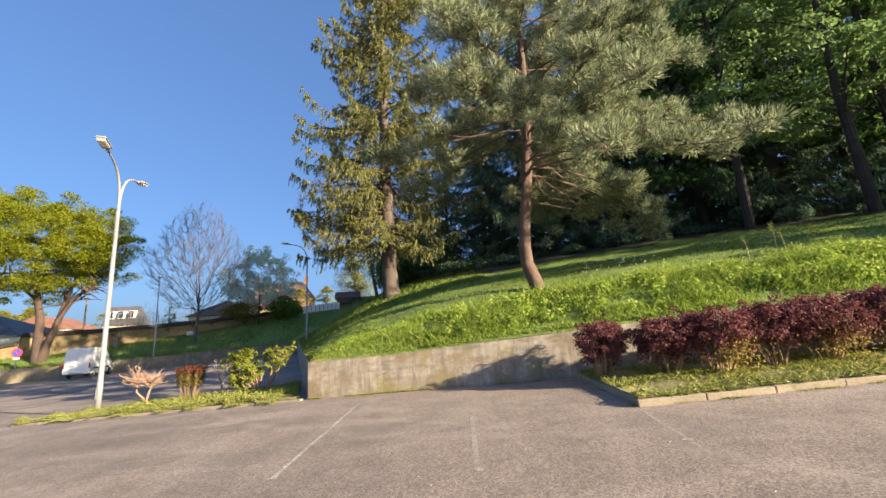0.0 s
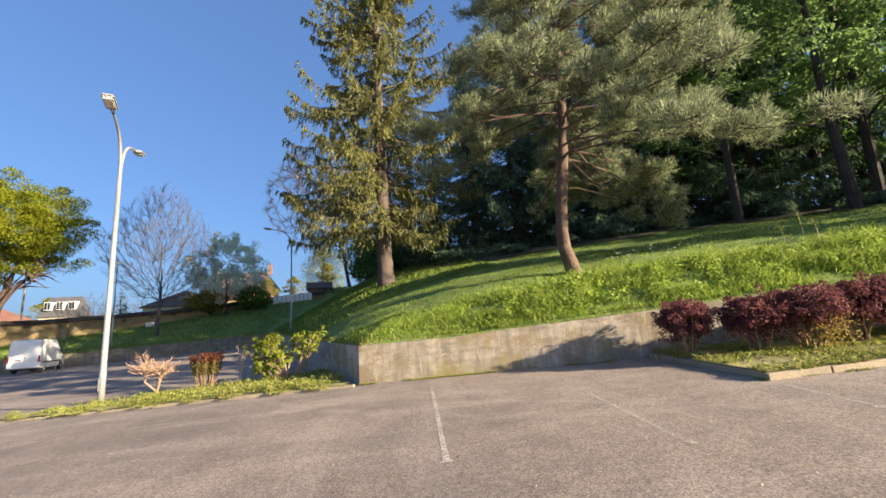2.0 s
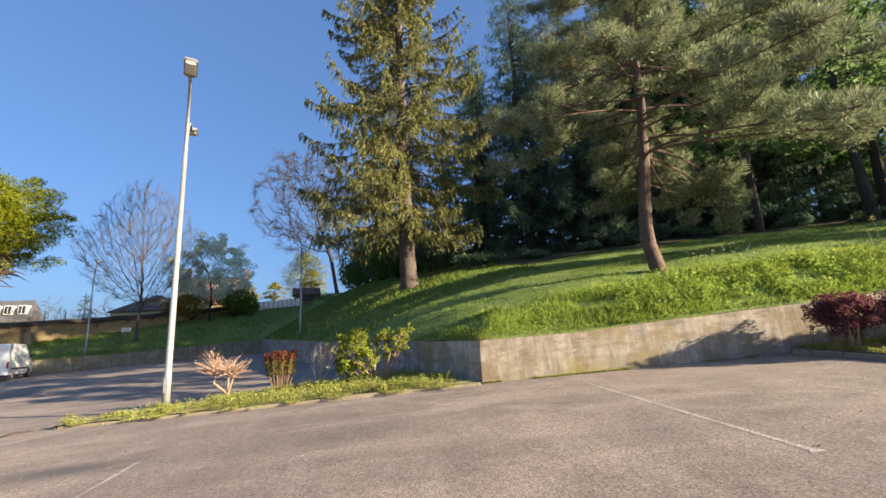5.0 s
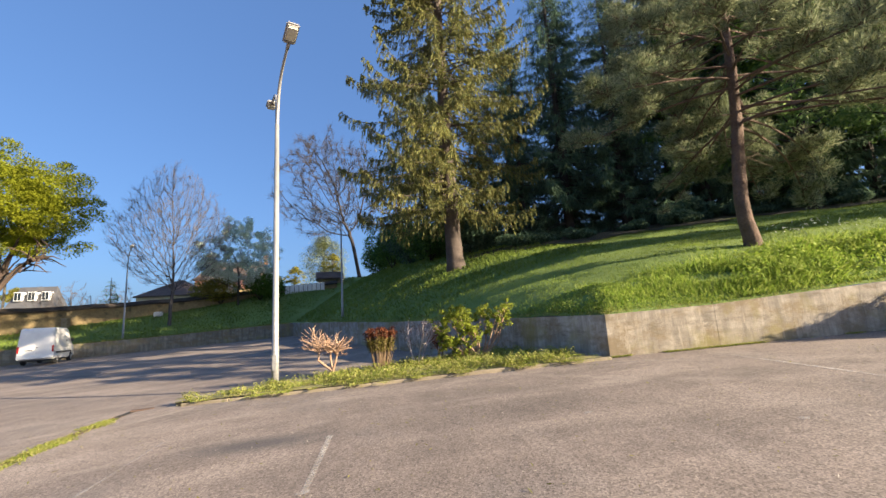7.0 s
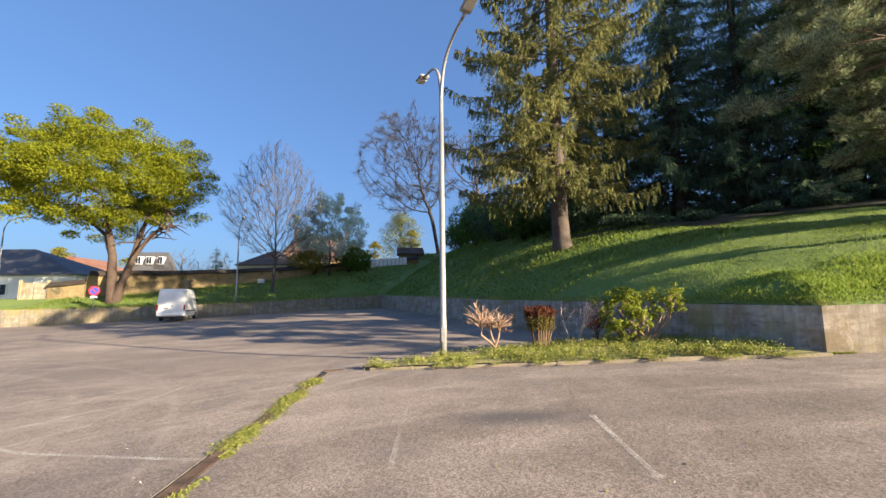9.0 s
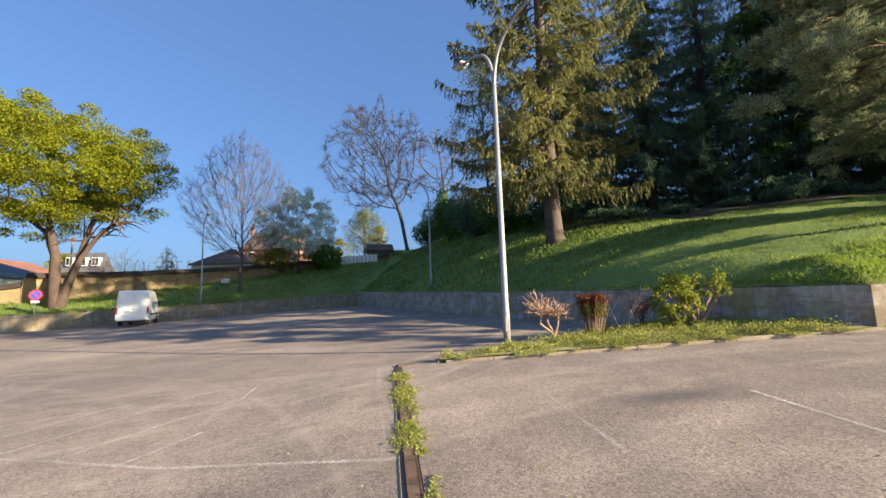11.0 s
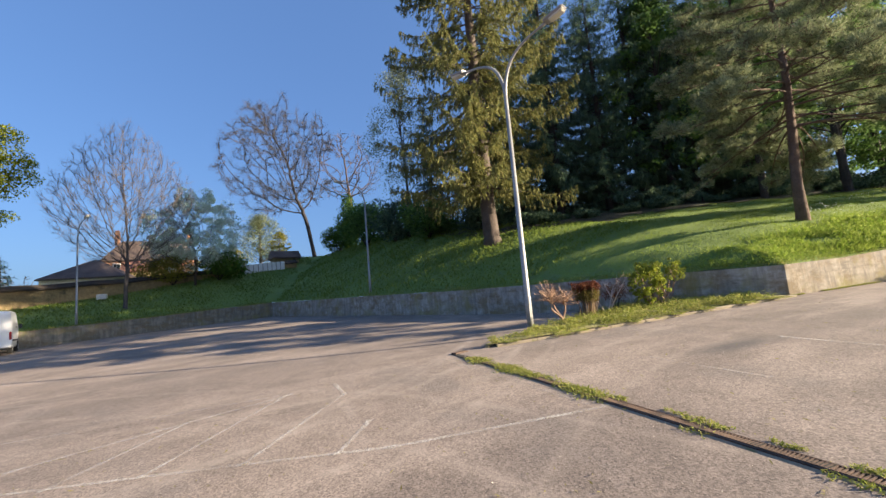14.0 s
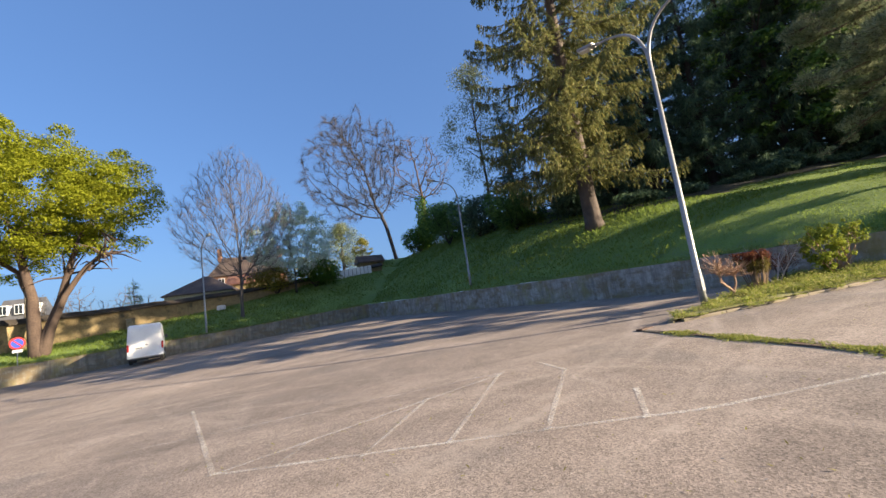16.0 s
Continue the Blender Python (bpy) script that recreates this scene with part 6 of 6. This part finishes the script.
Z = np.array([g1(a, b) + 0.12 + 0.05 * noise.noise((a * 1.7, b * 1.7, 0)) for a, b in zip(X, Y)]) + rng.uniform(0, 0.07, len(X)) * np.clip(w + 0.4, 0.2, 1)
thing("strip_weeds", "yellow-green weeds and clippings on the lamp strip", "weeds", kind="stuff", data=quads("strip_weeds", np.concatenate([litter(rng, X, Y, Z, 0.034, 0.9), blades(rng, X[::2], Y[::2], Z[::2] - 0.07, 0.07 + 0.16 * np.clip(w[::2] + 0.1, 0, 1) ** 1.5, 0.007, 0.8)]), G_CUT))
# leafy clumps among the clippings
X, Y = scatter(STRIP, 900, 94)
w = patch(rng, X, Y, 1.1) + rng.normal(0, 0.15, len(X))
C = []
for x, y in zip(X[w > -0.12], Y[w > -0.12]):
    k = rng.uniform(0.05, 0.16)
    C.append(bush_leaves(rng, 62, (x, y, g1(x, y) + 0.13 + k * 0.4), (k * 1.3, k * 1.3, k * 0.8), 0.022, 0.3, 0.7))
thing("strip_clumps", "low clumps of leafy yellow-green weeds on the lamp strip", "weeds", kind="stuff", data=quads("strip_clumps", np.concatenate(C), G_CUT))
# weeds in the drain, in joints and at the wall foot
n = 6500
Y = 8.3 + rng.beta(1.3, 1.3, n) * 3.9
X = -13.92 + rng.normal(0.02, 0.085, n) * (0.7 + 0.5 * np.sin(Y * 3.1) ** 2)
Y2 = rng.uniform(3.5, 8.3, 2600)
X2 = -13.92 + np.where(rng.random(2600) < 0.75, 0.13, -0.13) + rng.normal(0, 0.04, 2600)
keep = patch(rng, X2, Y2, 1.6) > -0.05
thick = patch(rng, X, Y, 1.1) + rng.normal(0, 0.15, n) > -0.28
X, Y = X[thick], Y[thick]
X, Y = np.concatenate([X, X2[keep]]), np.concatenate([Y, Y2[keep]])
thing("drain_weeds", "green and yellow weeds grown over the drain", "weeds", kind="stuff", data=quads("drain_weeds", np.concatenate([blades(rng, X, Y, G(X, Y), 0.045, 0.008, 1.0), litter(rng, X, Y, G(X, Y) + 0.02, 0.028, 0.6)]), G_CUT))
n = 14000
f = rng.random(n)
X = np.concatenate([-3.75 + 6.6 * f[:5000], -12.9 + 8.9 * f[5000:]])
Y = np.concatenate([11.30 - 0.2257 * 6.6 * f[:5000], 12.70 - 1.62 * f[5000:]]) - np.where(np.arange(n) < 5000, np.abs(rng.normal(0, 0.05, n)), rng.normal(0, 0.13, n))
ok = patch(rng, X, Y, 1.8) > 0.06
X, Y = X[ok], Y[ok]
thing("edge_weeds", "small weeds and moss along wall foot and kerb", "weeds", kind="stuff", data=quads("edge_weeds", litter(rng, X, Y, G(X, Y) + 0.02 + 0.06 * (np.arange(len(X)) > 0.4 * len(X)), 0.03, 0.8), G_CUT))
# strewn pale grit and dry leaves on the asphalt
n = 2600
X, Y = rng.uniform(-26, 6, n), rng.uniform(3.2, 14, n)
ok = ~np.array([in_poly(STRIP, a, b) or in_poly(ISLAND, a, b) for a, b in zip(X, Y)]) & (off(CORNER, FRONT_END, X, Y) < -0.1) & (Y < 12.5)
X, Y = X[ok], Y[ok]
thing("strewn_leaves", "scattered dry leaf scraps on the asphalt", "litter", kind="stuff", data=quads("strewn_leaves", litter(rng, X, Y, G(X, Y) + 0.012, 0.028, 0.25), L_AUT))

n = 2200
X, Y = rng.uniform(-24, 8, n), rng.uniform(2.6, 10.5, n)
ok = ~np.array([in_poly(ISLAND, a, b) for a, b in zip(X, Y)]) & (off(CORNER, FRONT_END, X, Y) < -0.1)
X, Y = X[ok], Y[ok]
GRIT = plain("pale_grit", (0.50, 0.44, 0.37), 0.9)
thing("strewn_grit", "loose pale grit and scraps on the worn asphalt", "grit", kind="stuff", data=quads("strewn_grit", litter(rng, X, Y, G(X, Y) + 0.010, 0.018, 0.3), GRIT))

# dry fringe hanging over the wall tops
n = 7000
s = rng.uniform(0.1, 20, n)
dd = np.abs(rng.normal(0.10, 0.12, n)) + 0.05
X, Y = CORNER[0] + ux / ul * s - uy / ul * dd, CORNER[1] + uy / ul * s + ux / ul * dd
ok = behind(X, Y, 0.03)
X, Y = X[ok], Y[ok]
fr = [blades(rng, X, Y, np.maximum(top_front(X), slope_z(X, Y)), 0.06, 0.007, 1.0)]
sx, sy = np.array(NOTCH) - np.array(CORNER)
sl = math.hypot(sx, sy)
s = rng.beta(0.9, 1.6, n) * 38
dd = np.abs(rng.normal(0.10, 0.12, n)) + 0.05
X, Y = CORNER[0] + sx / sl * s + sy / sl * dd, CORNER[1] + sy / sl * s - sx / sl * dd
ok = behind(X, Y, 0.03)
X, Y = X[ok], Y[ok]
fr.append(blades(rng, X, Y, np.maximum(top_side(Y), slope_z(X, Y)), 0.07, 0.010, 1.0))
lx, ly = np.array(FAR_END) - np.array(NOTCH)
ll = math.hypot(lx, ly)
s = rng.uniform(0, ll, n)
dd = np.abs(rng.normal(0.10, 0.14, n)) + 0.03
X, Y = NOTCH[0] + lx / ll * s + ly / ll * dd, NOTCH[1] + ly / ll * s - lx / ll * dd
fr.append(blades(rng, X, Y, np.maximum(top_far(X), H(X, Y)), 0.13, 0.02, 0.9))
thing("wall_top_grass", "dry yellowish grass fringe along the wall tops", "grass", kind="stuff", data=quads("wall_top_grass", np.concatenate(fr), G_CUT))
# broad-leaved weeds among the tall grass
C = []
for i in range(260):
    s0, d0 = 17 - 13.5 * rng.random() ** 1.4, rng.uniform(0.4, 2.4)
    x, y = CORNER[0] + ux / ul * s0 - uy / ul * d0, CORNER[1] + uy / ul * s0 + ux / ul * d0
    if not behind(np.array([x]), np.array([y]))[0]:
        continue
    z = float(slope_z(np.array([x]), np.array([y]))[0])
    k = rng.uniform(0.12, 0.34)
    C.append(bush_leaves(rng, 60, (x, y, z + k * 0.7), (k, k, k * 0.9), 0.05, 0.3, 0.6))
thing("broad_leaved_weeds", "clumps of leafy green weeds in the tall grass", "weeds", kind="stuff", data=quads("broad_leaved_weeds", np.concatenate(C), G_TALL))
# white flowers and a few dry stalks in the grass
rng = np.random.default_rng(97)
FLOWER = leaf_mat("white_petals", (0.72, 0.74, 0.66), (0.82, 0.82, 0.78), trans=0.4)
X = np.concatenate([rng.normal(a, 0.35, 26) for a in (5.4, 6.8, 12.4)])
Y = np.concatenate([rng.normal(a, 0.5, 26) for a in (14.6, 14.3, 15.2)])
Z = slope_z(X, Y) + rng.uniform(0.12, 0.34, len(X))
thing("white_flowers", "scattered small white flowers in the grass of the slope", "flowers", kind="stuff", data=quads("white_flowers", np.concatenate([litter(rng, X, Y, Z, 0.05, 0.5), litter(rng, X, Y, Z, 0.05, 0.5)]), FLOWER))
STALK = rough_mat("dry_stalk", (0.34, 0.27, 0.15), (0.46, 0.38, 0.22), 3, 30, 0.9, 0.3, 0.005)
for x, y, h in ((10.0, 12.3, 0.75), (9.5, 11.4, 0.6), (8.6, 11.6, 0.55)):
    g = Geo()
    g.tube([(0, 0, -0.05), (0.02, 0.01, h * 0.5), (-0.02, 0.03, h)], [0.010, 0.008, 0.004], 5)
    st = thing("dry_stalk", "tall dry weed stalk standing in the grass", "weed", at_h(x, y, 0.05), group="dry stalks on the slope")
    part("stalk", g.mesh("stalk", STALK), st)
    part("seed_head", quads("seed_head", bush_leaves(rng, 40, (-0.02, 0.03, h), (0.03, 0.03, 0.09), 0.018), G_CUT), st)
